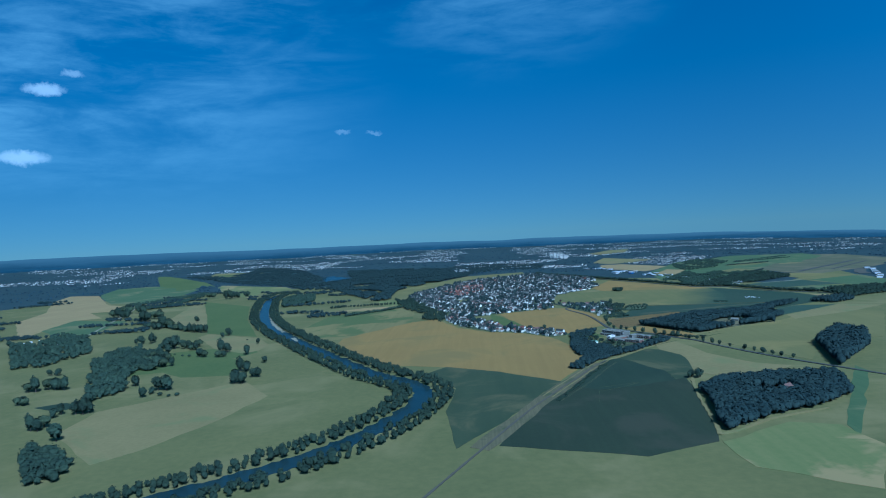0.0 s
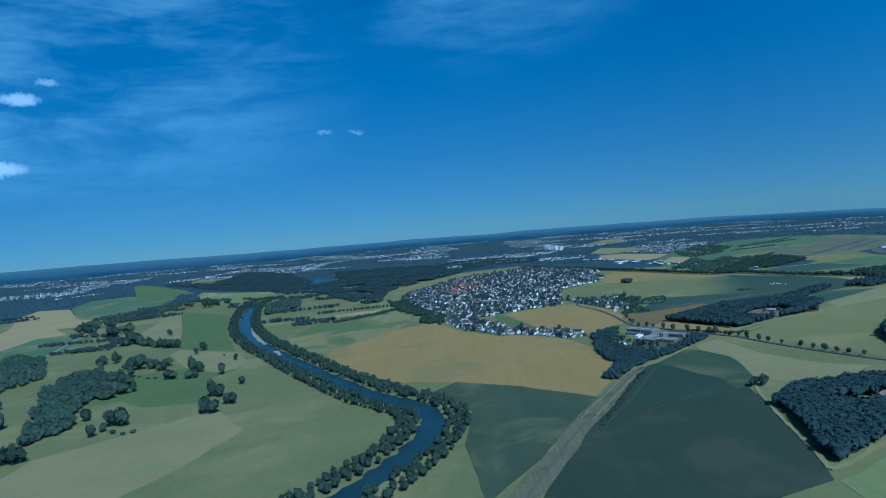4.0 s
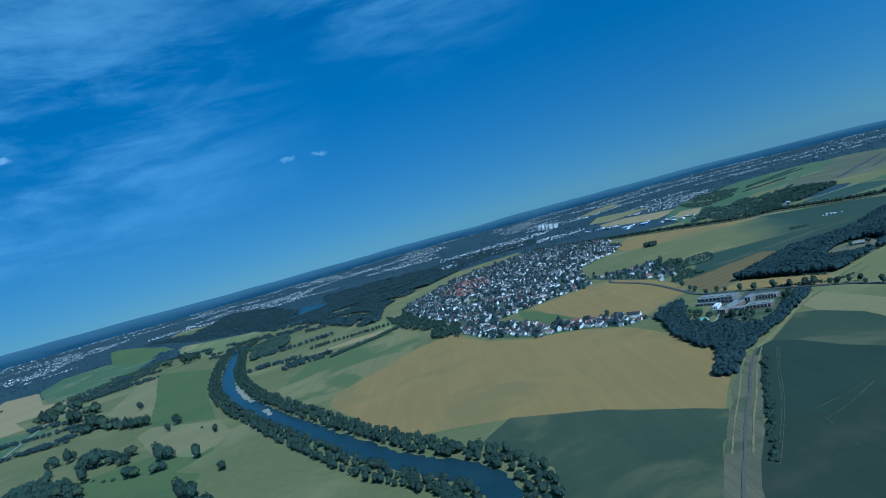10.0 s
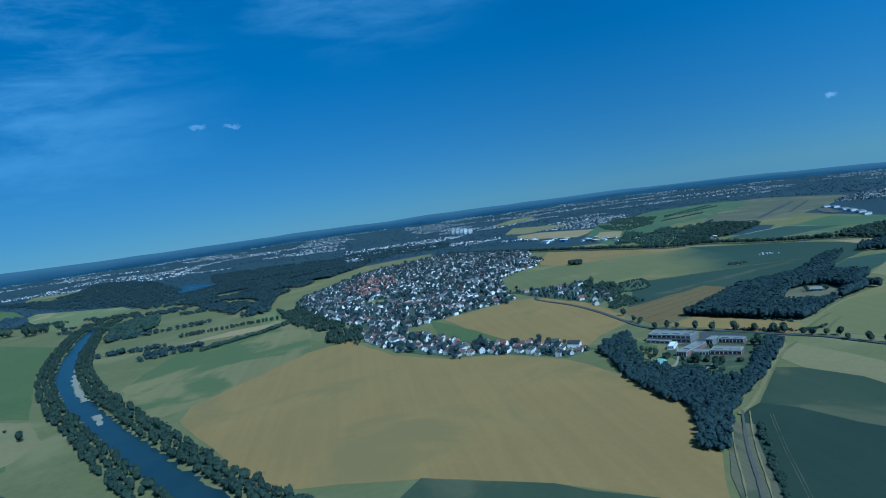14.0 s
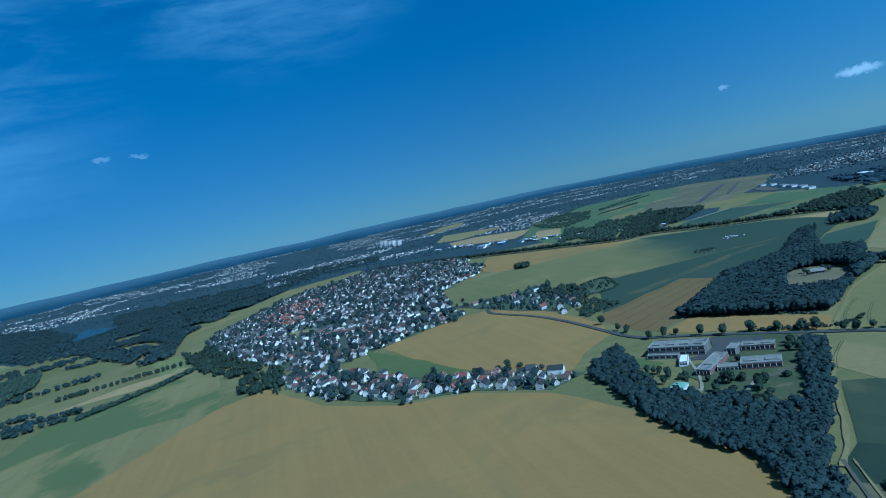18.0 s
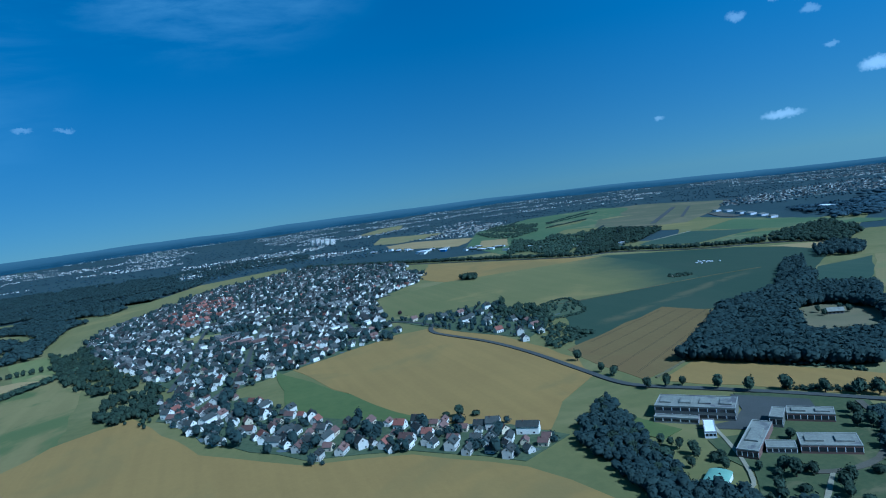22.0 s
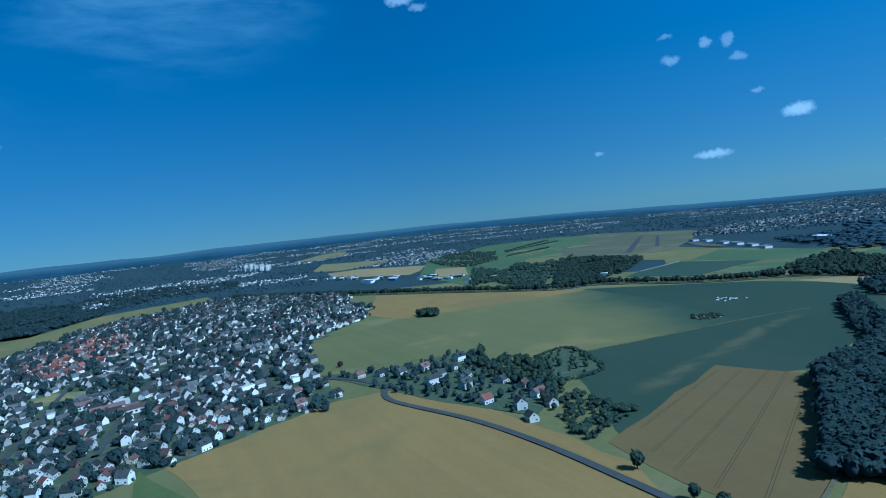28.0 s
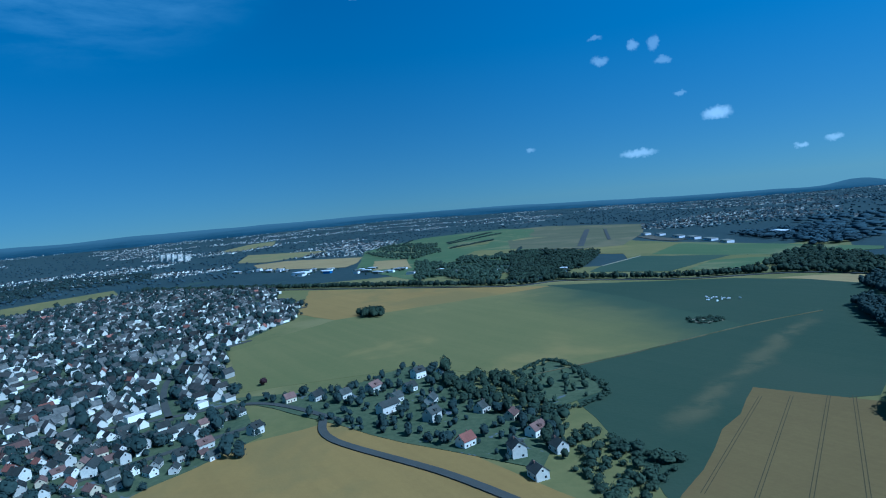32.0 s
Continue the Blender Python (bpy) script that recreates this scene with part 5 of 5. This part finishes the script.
for (x, y), turn, l in zip(LONG_ROOFS, (25, 12, 12, 30, 20, 35), (24, 26, 22, 20, 14, 18)):
    slab_at = land(x, y, 0.4)[0]
    hall = new("long_building")
    hall.matrix_basis = pose(slab_at.x, slab_at.y, slab_at.z, 0, 0, turn)
    tagged(hall, "long grey-roofed village building with pale walls", "building")
    part("wall", gable_walls(l, 8, 4.2, 6.4), PLASTER_WHITE, hall)
    part("roof", gable_roof(l, 8, 4.2, 6.4), TILE_BROWN, hall)
    for k in range(6):
        window_part(hall, -l / 2 + (k + 0.5) * l / 6, -4, 1.2, l / 12, 1.4, True, -1)
barn_at = land(776, 1686, 0.3)[0]
shed = new("barn")
shed.matrix_basis = pose(barn_at.x, barn_at.y, barn_at.z, 0, 0, -38)
tagged(shed, "long low barn with a pale metal roof in the clearing", "barn")
part("wall", gable_walls(12, 7, 2.8, 4.8), GREY_WALL, shed)
part("roof", gable_roof(12, 7, 2.8, 4.8), FELT, shed)
for k in range(4):
    window_part(shed, -4.2 + k * 2.8, -3.5, 1.0, 1.4, 1.0, True, -1)
for x, y in ((762, 1688), (788, 1678), (770, 1702), (792, 1692)):
    plant(2, x, y, 0.7, "", "garden tree beside the house in the clearing")

# ---- caravans ----
def make_caravan():
    base = new("caravan")
    tagged(base, "white touring caravan parked on grass", "caravan", "parked caravans")
    prof = [(-2.6, 0.5), (2.4, 0.5), (2.7, 1.3), (2.3, 2.5), (-2.3, 2.6), (-2.7, 1.5)]
    v = [(x, y, z) for y in (-1.1, 1.1) for x, z in prof]
    part("body", (v, [(0, 1, 2, 3, 4, 5), (11, 10, 9, 8, 7, 6)] + [(k, k + 6, (k + 1) % 6 + 6, (k + 1) % 6) for k in range(6)]), STEEL, base)
    for y in (-1.13, 1.06):
        part("window", box_shape(-1.0, 0.6, y, y + 0.07, 1.4, 2.1), GLASS, base)
        ring = [(0.33 * math.cos(a * 0.785), 0.33 + 0.33 * math.sin(a * 0.785)) for a in range(8)]
        wv = [(x, yy, z) for yy in (y - 0.05, y + 0.12) for x, z in ring]
        part("wheel", (wv, [tuple(range(8)), tuple(range(15, 7, -1))] + [(k, k + 8, (k + 1) % 8 + 8, (k + 1) % 8) for k in range(8)]), TILE_DARK, base)
    part("drawbar", box_shape(2.5, 3.8, -0.08, 0.08, 0.4, 0.52), TILE_DARK, base)
    return base


van = make_caravan()
rng = random.Random(19)
spots = [(418, 1415), (411, 1407)] + [(x + rng.uniform(-22, 22), y + rng.uniform(-22, 22)) for x, y in ((-1082, 1740), (-1121, 1813), (-1070, 1777), (-977, 1680), (-1003, 1737), (-1021, 1789), (-1052, 1857), (-1111, 1854)) for _ in range(5)]
for k, (x, y) in enumerate(spots):
    p, s = land(x, y, 0.45)
    m = pose(p.x, p.y, p.z, 0, 0, rng.uniform(0, 180))
    if k:
        copy_thing(van, m)
    else:
        van.matrix_basis = m

# ---- school ----
def along(a, b, depth, side=1):
    """Centre, length and turn of a block whose front runs from a to b."""
    a, b = Vector(a) * PACE, Vector(b) * PACE
    d = (b - a).normalized()
    n = Vector((-d.y, d.x)) * side
    c = (a + b) / 2 + n * depth / 2
    return c, (b - a).length, math.degrees(math.atan2(d.y, d.x))


def flat_block(name, label, a, b, depth, tall, wall, side=1, lights=0, rows=1, panes=8, lid=FELT):
    c, l, turn = along(a, b, depth, side)
    base = new(name)
    base.matrix_basis = pose(c.x, c.y, 0.3, 0, 0, turn)
    tagged(base, label, "building", "school buildings")
    part("wall", box_shape(-l / 2, l / 2, -depth / 2, depth / 2, -0.5, tall), wall, base)
    top = part("roof", box_shape(-l / 2 + 0.35, l / 2 - 0.35, -depth / 2 + 0.35, depth / 2 - 0.35, tall, tall + 0.12), lid, base)
    e = 0.35
    part("parapet", joined(box_shape(-l / 2 - 0.1, l / 2 + 0.1, -depth / 2 - 0.1, -depth / 2 + e, tall + 0.003, tall + 0.55), box_shape(-l / 2 - 0.1, l / 2 + 0.1, depth / 2 - e, depth / 2 + 0.1, tall + 0.003, tall + 0.55),
                           box_shape(-l / 2 - 0.1, -l / 2 + e, -depth / 2 + e, depth / 2 - e, tall + 0.003, tall + 0.55), box_shape(l / 2 - e, l / 2 + 0.1, -depth / 2 + e, depth / 2 - e, tall + 0.003, tall + 0.35)), CONCRETE, base, "pale concrete roof edge")
    for k in range(lights):
        x = -l / 2 + (k + 0.5) * l / lights
        part("skylight", joined(box_shape(x - l / lights * 0.3, x + l / lights * 0.3, -depth * 0.22, depth * 0.22, tall + 0.12, tall + 0.9)), FELT, top, "raised flat skylight")
    storey = tall / rows
    for r in range(rows):
        for s in (-1, 1):
            for k in range(panes):
                x = -l / 2 + (k + 0.5) * l / panes
                y = s * depth / 2
                part("window", box_shape(x - l / panes * 0.4, x + l / panes * 0.4, min(y, y + 0.08 * s), max(y, y + 0.08 * s), r * storey + storey * 0.35, r * storey + storey * 0.8), GLASS, base)
            for k in range(panes + 1):
                x = max(-l / 2 + 0.15, min(l / 2 - 0.15, -l / 2 + k * l / panes))
                y = s * depth / 2
                part("mullion", box_shape(x - 0.14, x + 0.14, min(y, y + 0.14 * s), max(y, y + 0.14 * s), r * storey + storey * 0.3, r * storey + storey * 0.84), TRIM, base, "white window post")
    return base


flat_block("school_building", "large flat-roofed grey school block with skylights", (433, 1575), (470, 1531), 18, 7.0, GREY_WALL, 1, 4, 2, 9)
flat_block("school_canopy", "long low flat canopy in front of the school", (427, 1569), (447, 1544), 4.6, 2.8, CONCRETE, 1, 0, 1, 5)
flat_block("school_building", "small white flat-roofed annexe", (433, 1523), (439, 1518), 17, 3.0, STEEL, 1, 0, 1, 3, STEEL)
flat_block("school_building", "long flat-roofed brick classroom wing", (426, 1488), (433, 1477), 37, 4.2, BRICK, 1, 1, 1, 4)
flat_block("school_building", "square flat-roofed stair block of the school", (478, 1509), (483, 1502), 14, 5.6, GREY_WALL, 1, 0, 1, 2)
flat_block("school_building", "low flat-roofed brick classroom block", (495, 1509), (515, 1487), 10, 4.2, BRICK, 1, 2, 1, 7)
flat_block("school_building", "low flat-roofed brick classroom block", (459, 1468), (484, 1445), 14, 4.2, BRICK, 1, 2, 1, 7)
flat_block("school_building", "low connecting corridor of the school", (444, 1481), (457, 1469), 8, 3.0, GREY_WALL, 1, 0, 1, 5)
barn = new("green_hall")
barn.matrix_basis = pose(389 * PACE, 1468 * PACE, 0.3, 0, 0, 33)
tagged(barn, "small hall with a low curved pale green metal roof", "hall")
part("wall", box_shape(-9.5, 9.5, -5, 5, -0.5, 2.6), TRIM, barn)
arc = [(5.2 * math.cos(math.pi * k / 10), 2.5 + 1.3 * math.sin(math.pi * k / 10)) for k in range(11)]
rv = [(x, y, z) for x in (-9.8, 9.8) for y, z in arc]
part("roof", (rv, [(k, k + 1, k + 12, k + 11) for k in range(10)] + [tuple(range(10, -1, -1)), tuple(range(11, 22))]), GREEN_SHEET, barn)
field("lawn", [(432, 1520), (476, 1505), (512, 1575), (548, 1540), (566, 1500), (548, 1474), (505, 1428), (455, 1392), (418, 1440), (420, 1490)], LAWN_WORN, "dark worn lawn round the school blocks", "lawn", 1.0)
field("yard", [(440, 1540), (458, 1522), (476, 1505), (492, 1522), (520, 1502), (540, 1528), (508, 1574), (490, 1545), (470, 1533)], ASPHALT, "paved school yard beside the road", "yard", 0.5)
ribbon("drive", [(560, 1503), (541, 1476), (516, 1452), (486, 1437), (458, 1438), (443, 1448)], 3.6, GREY_GRAVEL, "pale curved drive round the classroom block", "drive", 0.92, 0.2)
field("lawn", [(420, 1600), (426, 1568), (432, 1545), (412, 1540), (395, 1570)], PASTURE, "green lawn in front of the school", "lawn", 1.0)
field("lawn", LAWN_S, LAWN_WORN, "worn olive lawn below the school", "lawn", 1.0)
field("lawn", [(385, 1428), (440, 1493), (465, 1458), (440, 1408)], LAWN_WORN, "worn grass on the school grounds", "lawn", 1.0)
ribbon("path", PATH_A, 2.2, GRAVEL, "pale footpath across the school lawn", "path", 0.9, 0.2)
ribbon("path", PATH_B, 1.8, GRAVEL, "pale footpath beside the green hall", "path", 0.9, 0.2)
rng = random.Random(77)
GROUNDS = [(375, 1425), (358, 1530), (372, 1580), (428, 1640), (424, 1590), (410, 1540), (418, 1500), (426, 1470), (450, 1445), (455, 1415), (425, 1385)]
for x, y in spread(GROUNDS, 9.5, 78):
    near_path = min((p - Vector((x, y))).length for p in smooth_line(PATH_A, 4) + smooth_line(PATH_B, 4)) < 6
    if near_path or inside(x, y, [(372, 1455), (372, 1485), (406, 1490), (406, 1452)]) or rng.random() < 0.45 or (inside(x, y, [(420, 1600), (426, 1568), (432, 1545), (412, 1540), (395, 1570)]) and rng.random() < 0.8):
        continue
    plant(rng.choice((0, 2, 2, 5, 5)), x, y, rng.uniform(0.45, 0.85), "school trees", "tree or bush on the school grounds")

for x, y, k, size in ((519, 1474, 0, 0.7), (525, 1468, 2, 0.8), (531, 1483, 0, 0.75), (537, 1492, 2, 0.7), (472, 1487, 2, 0.7), (478, 1480, 5, 0.8), (500, 1436, 2, 0.6), (470, 1425, 5, 0.9)):
    plant(k, x, y, size, "school trees", "tree or bush on the school grounds")

# ---- wheel tracks and the scrub patch ----
for k, (a, c) in enumerate((((684, 1868), (530, 1806)), ((698, 1853), (505, 1768)), ((713, 1835), (495, 1738)), ((723, 1823), (492, 1705)), ((712, 1796), (494, 1675)))):
    for s in (-0.9, 0.9):
        ribbon("wheel_track", [(a[0] + s * 0.4, a[1] - s), (c[0] + s * 0.4, c[1] - s)], 0.36, TRACK_MARK, "thin pressed wheel track in the wheat", "wheel track", 0.38, 0.0, step=30, thick=0.3)
field("scrub_ground", [(872, 2070), (864, 2046), (890, 2036), (899, 2058)], GRAVEL, "pale bare ground inside the scrub patch", "bare ground", 3.0)
wood("scrub", spread([(874, 2077), (856, 2042), (896, 2031), (903, 2064)], 7, 51), 1.5, 4.5, "low scrub patch in the middle of the field", LEAF, SHRUB_SHAPES, 51, 1.3, "scrub")

# ---- far town, sheds, tower blocks and airfield ----
def far_scatter(seed, n, low, high, az0, az1, threshold, scale):
    r = random.Random(seed)
    out = []
    while len(out) < n:
        far = low * (high / low) ** r.random()
        az = radians(r.uniform(az0, az1))
        x, y = MID.x + far * math.sin(az), MID.y + far * math.cos(az)
        if noise.noise(Vector((x / scale, y / scale, seed))) > threshold:
            out.append((x, y))
    return out


OPEN_LAND = (AIR_FIELD, AIR_YELLOW, AIR_DARK, AIR_MID, AIR_THIN, FAR_A, FAR_B, FAR_C, FAR_D, FAR_E, FAR_F, FAR_G, FAR_BASE, PALE_WEST, TAN_WEST, GREEN_FAR_W, MEADOW_VILLAGE, LAKE, WOODLAND_W, STRIP_W, GREEN_PLAIN_W, MEADOW_PLAIN_W)


def is_open(x, y):
    return any(inside(x, y, c) for c in OPEN_LAND) or (y < 3050 and 450 < x < 1700) or inside(x, y, [(1600, 2480), (1600, 2700), (1850, 3080), (2000, 3060), (1960, 2850), (1720, 2500)]) or (y < 3350 and -2200 < x < 0) or (y < 3700 and 0 < x < 420) or (x > 800 and y < 3300 and x < 1300)


b = Batch()
rng = random.Random(8)
for x, y in far_scatter(5, 27000, 2700, 8000, -75, 100, 0.06, 560):
    if is_open(x, y) or (x < 0 and math.hypot(x - MID.x, y - MID.y) < 4350) or any(inside(x, y, c) for c in (WOOD_MID, WOOD_MID_B, SHRUB_A, SHRUB_B)) or noise.noise(Vector((x / 230, y / 70, 3))) < -0.2:
        continue
    p, s = land(x, y, 0.3)
    g = s * HOUSE_SIZE * rng.choice((0.42, 0.52, 0.64, 0.84))
    b.add(FAR_HALL if rng.random() < 0.12 else FAR_HOUSE, pose(p.x, p.y, p.z, 0, 0, rng.choice((40, 130)) + rng.uniform(-25, 25)) @ Matrix.Diagonal((g * rng.uniform(0.9, 1.7), g, g * rng.uniform(1.0, 1.6), 1)))
b.put("town_houses", [TOWN, TOWN_ROOF], "far pale houses of the towns on the plain", "houses")
spots = [q for q in far_scatter(6, 19000, 2700, 8000, -75, 100, -0.5, 500) if not is_open(*q) and (noise.noise(Vector((q[0] / 420, q[1] / 420, 5))) < 0.0 or (q[0] * 7 + q[1] * 3) % 10 < 5)]
wood("far_woods", spots, 7, 12, "far dark woods and tree belts on the plain", LEAF_HAZE_TINT, FAR_SHAPES, 61, 1.5, "woods")


wood("far_woods", [q for q in spread(WOODLAND_W, 25, 71) if noise.noise(Vector((q[0] / 160, q[1] / 160, 6))) > -0.28], 9, 15, "dark woods on the plain beyond the river", LEAF_DARK, LOW_SHAPES, 72, 1.7, "woods")


def make_backdrop():
    """The wooded hills at the horizon, which close the plain all round; their haze is a painted blue glow."""
    m = bpy.data.materials.new("hills_painted_haze")
    m.use_nodes = True
    n = Nodes(m.node_tree)
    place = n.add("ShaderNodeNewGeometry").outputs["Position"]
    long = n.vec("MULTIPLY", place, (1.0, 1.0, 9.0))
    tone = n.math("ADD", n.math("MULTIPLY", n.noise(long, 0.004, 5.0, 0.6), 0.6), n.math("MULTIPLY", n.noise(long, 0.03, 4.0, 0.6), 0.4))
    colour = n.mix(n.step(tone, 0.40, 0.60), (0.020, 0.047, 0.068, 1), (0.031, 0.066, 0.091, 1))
    # paler blue with distance paints thicker haze into the glow
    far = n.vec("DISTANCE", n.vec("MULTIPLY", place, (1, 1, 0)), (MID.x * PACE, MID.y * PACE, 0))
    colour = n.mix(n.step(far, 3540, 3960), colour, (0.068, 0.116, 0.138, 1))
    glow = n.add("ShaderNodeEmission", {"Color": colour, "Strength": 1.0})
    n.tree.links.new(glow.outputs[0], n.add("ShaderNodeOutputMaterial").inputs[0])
    rows, turns = (7800, 8200, 8800, 9600, 10600, 12000, 13500, RIM), 720
    verts = []
    for j, r in enumerate(rows):
        for k in range(turns):
            a = 2 * math.pi * k / turns
            way = Vector((math.sin(a), math.cos(a), 0))
            fold = noise.noise(way * 9.0 + Vector((0, 0, r / 900))) + 0.5 * noise.noise(way * 40.0 + Vector((0, 0, r / 500)))
            verts.append(land(MID.x + r * way.x, MID.y + r * way.y, -3.0 if j == 0 else 9.0 + 8.0 * fold)[0])
    faces = [(j * turns + k, j * turns + (k + 1) % turns, (j + 1) * turns + (k + 1) % turns, (j + 1) * turns + k) for j in range(len(rows) - 1) for k in range(turns)]
    tagged(new("backdrop", mesh_of("backdrop", verts, faces, [m], smooth=True)), "wooded hills along the horizon with a painted glow of blue haze", "backdrop", kind="structure")


make_backdrop()
wood("far_woods", spread(AIR_WOOD_B, 40, 65), 10, 16, "dark woods behind the airfield", LEAF_HAZE_TINT, FAR_SHAPES, 66, 3.0, "woods")
wood("far_woods", [q for q in spread(AIR_WOOD, 22, 63) if not inside(*q, [(1540, 2300), (1540, 2750), (1900, 3000), (1900, 2760), (1720, 2480), (1640, 2330)])], 9, 15, "dark woods behind the airfield hangars", LEAF_HAZE_TINT, LOW_SHAPES, 64, 2.2, "woods")


def slab(name, label, category, x, y, turn, l, w, tall, wall, lid, floors=0, bays=0, group=""):
    p, s = land(x, y, 0.3)
    base = new(name)
    base.matrix_basis = pose(p.x, p.y, p.z, 0, 0, turn) @ Matrix.Diagonal((s, s, s, 1))
    tagged(base, label, category, group)
    part("wall", box_shape(-l / 2, l / 2, -w / 2, w / 2, -2, tall), wall, base)
    part("roof", box_shape(-l / 2 - 0.3, l / 2 + 0.3, -w / 2 - 0.3, w / 2 + 0.3, tall + 0.004, tall + 0.5), lid, base)
    for r in range(floors):
        for k in range(bays):
            px, z = -l / 2 + (k + 0.5) * l / bays, (r + 0.35) * tall / floors
            part("window", box_shape(px - l / bays * 0.32, px + l / bays * 0.32, -w / 2 - 0.15, -w / 2, z, z + tall / floors * 0.45), GLASS, base)
    return base


for x, y, turn, l, tall in ((760, 5200, 12, 12, 27), (778, 5140, 12, 11, 30), (796, 5080, 12, 12, 25), (812, 5020, 12, 11, 28), (834, 4950, 12, 12, 24)):
    slab("tower_block", "tall grey apartment tower with rows of windows", "tower block", x, y, turn, l * 1.6, 12, tall, TOWN, FELT, 9, 5, "tower blocks")
rng = random.Random(31)
KINDS = ((STEEL, STEEL, "white metal warehouse beside the main road"), (TRIM, FELT, "pale flat-roofed commercial building beside the main road"),
         (STEEL, FELT, "low white hall with a grey roof beside the main road"), (GREY_WALL, STEEL, "grey hall with a white roof beside the main road"))
slab("warehouse", "large white metal warehouse with a bright roof", "warehouse", 850, 3320, -55, 30, 18, 6, STEEL, STEEL, 0, 0, "roadside warehouses")
slab("warehouse", "blue metal warehouse with a pale roof", "warehouse", 905, 3260, -55, 16, 9, 4.5, BLUE_SHEET, STEEL, 0, 0, "roadside warehouses")
hedge_spots = []
for x, y in SHEDS:
    for k in range(3):
        wall, lid, label = KINDS[rng.randrange(4)]
        px, py = x + rng.uniform(-26, 26), y + rng.uniform(-34, 34)
        slab("warehouse", label, "warehouse", px, py, -58 + rng.uniform(-6, 6), rng.uniform(9, 20), rng.uniform(6, 10), rng.uniform(3, 4.5), wall, lid, 0, 0, "roadside warehouses")
        hedge_spots += [(px + rng.uniform(-30, 30), py + rng.uniform(-30, 30)) for _ in range(3)]
wood("shrubs", hedge_spots, 5, 9, "trees and bushes between the roadside halls", LEAF, LOW_SHAPES, 32, 1.0, "shrubs")
for x, y, turn, l, w, tall in ((1637, 2530, -116, 22, 14, 4.5), (1690, 2612, -118, 30, 14, 4), (1726, 2690, -115, 36, 14, 4.5), (1762, 2764, -115, 30, 14, 4), (1823, 2877, -115, 26, 14, 4), (1840, 2945, -115, 24, 14, 4)):
    slab("hangar", "white metal aircraft hangar beside the apron", "hangar", x, y, turn, l, w, tall, STEEL, FELT, 1, 5, "hangars")
slab("white_hall", "large white hall behind dark woods", "hall", 1818, 2503, -110, 34, 16, 7, STEEL, STEEL, 1, 4)
ribbon("runway", [(1540, 2926), (2066, 3427)], 14.0, ASPHALT, "straight asphalt runway of the small airfield", "runway", 1.0)
ribbon("taxiway", [(1706, 2972), (2070, 3336)], 8.0, ASPHALT, "narrow asphalt taxiway beside the runway", "taxiway", 0.97)
ribbon("track", [(1218, 2535), (1302, 2553), (1376, 2570)], 3.0, GRAVEL, "pale lane between two fields", "track", 0.95)
ribbon("apron", [(1690, 2700), (1720, 2790), (1800, 2920)], 30.0, GREY_GRAVEL, "pale worn apron in front of the hangars", "apron", 0.95)

belt = [(-87, 3548), (107, 3686), (277, 4000), (527, 3900), (600, 4300), (296, 4600), (-52, 4500), (-248, 4300)]
wood("far_woods", [q for q in spread(belt, 24, 67) if noise.noise(Vector((q[0] / 130, q[1] / 130, 8))) > -0.2], 9, 15, "dark belt of woods behind the pale meadow", LEAF_DARK, LOW_SHAPES, 68, 1.5, "woods")
slab("village_hall", "dark flat-roofed hall with pale walls in the village", "hall", 152, 2340, -20, 26, 18, 5, TRIM, TILE_DARK, 1, 6)

# ---- white wrapped bales in the dark field ----
def make_bale():
    base_ring = [(0.62 * math.cos(k * 0.524), 0.62 + 0.62 * math.sin(k * 0.524)) for k in range(12)]
    v = [(x * s, y, 0.62 + (z - 0.62) * s) for y, s in ((-0.65, 0.86), (-0.52, 1.0), (0.52, 1.0), (0.65, 0.86)) for x, z in base_ring]
    f = [tuple(range(11, -1, -1)), tuple(range(36, 48))] + [(r * 12 + k, r * 12 + (k + 1) % 12, r * 12 + 12 + (k + 1) % 12, r * 12 + 12 + k) for r in range(3) for k in range(12)]
    return tagged(new("bale", mesh_of("bale", v, f, [STEEL])), "round bale wrapped in white plastic film", "bale", "wrapped bales")


bale = make_bale()
rng = random.Random(90)
for k, (x, y) in enumerate([(x + rng.uniform(-2.5, 2.5), y + rng.uniform(-2.5, 2.5)) for x, y in BALES for _ in range(3)]):
    m = pose(x * PACE, y * PACE, 0.75, 0, 0, rng.uniform(0, 180))
    if k:
        copy_thing(bale, m)
    else:
        bale.matrix_basis = m
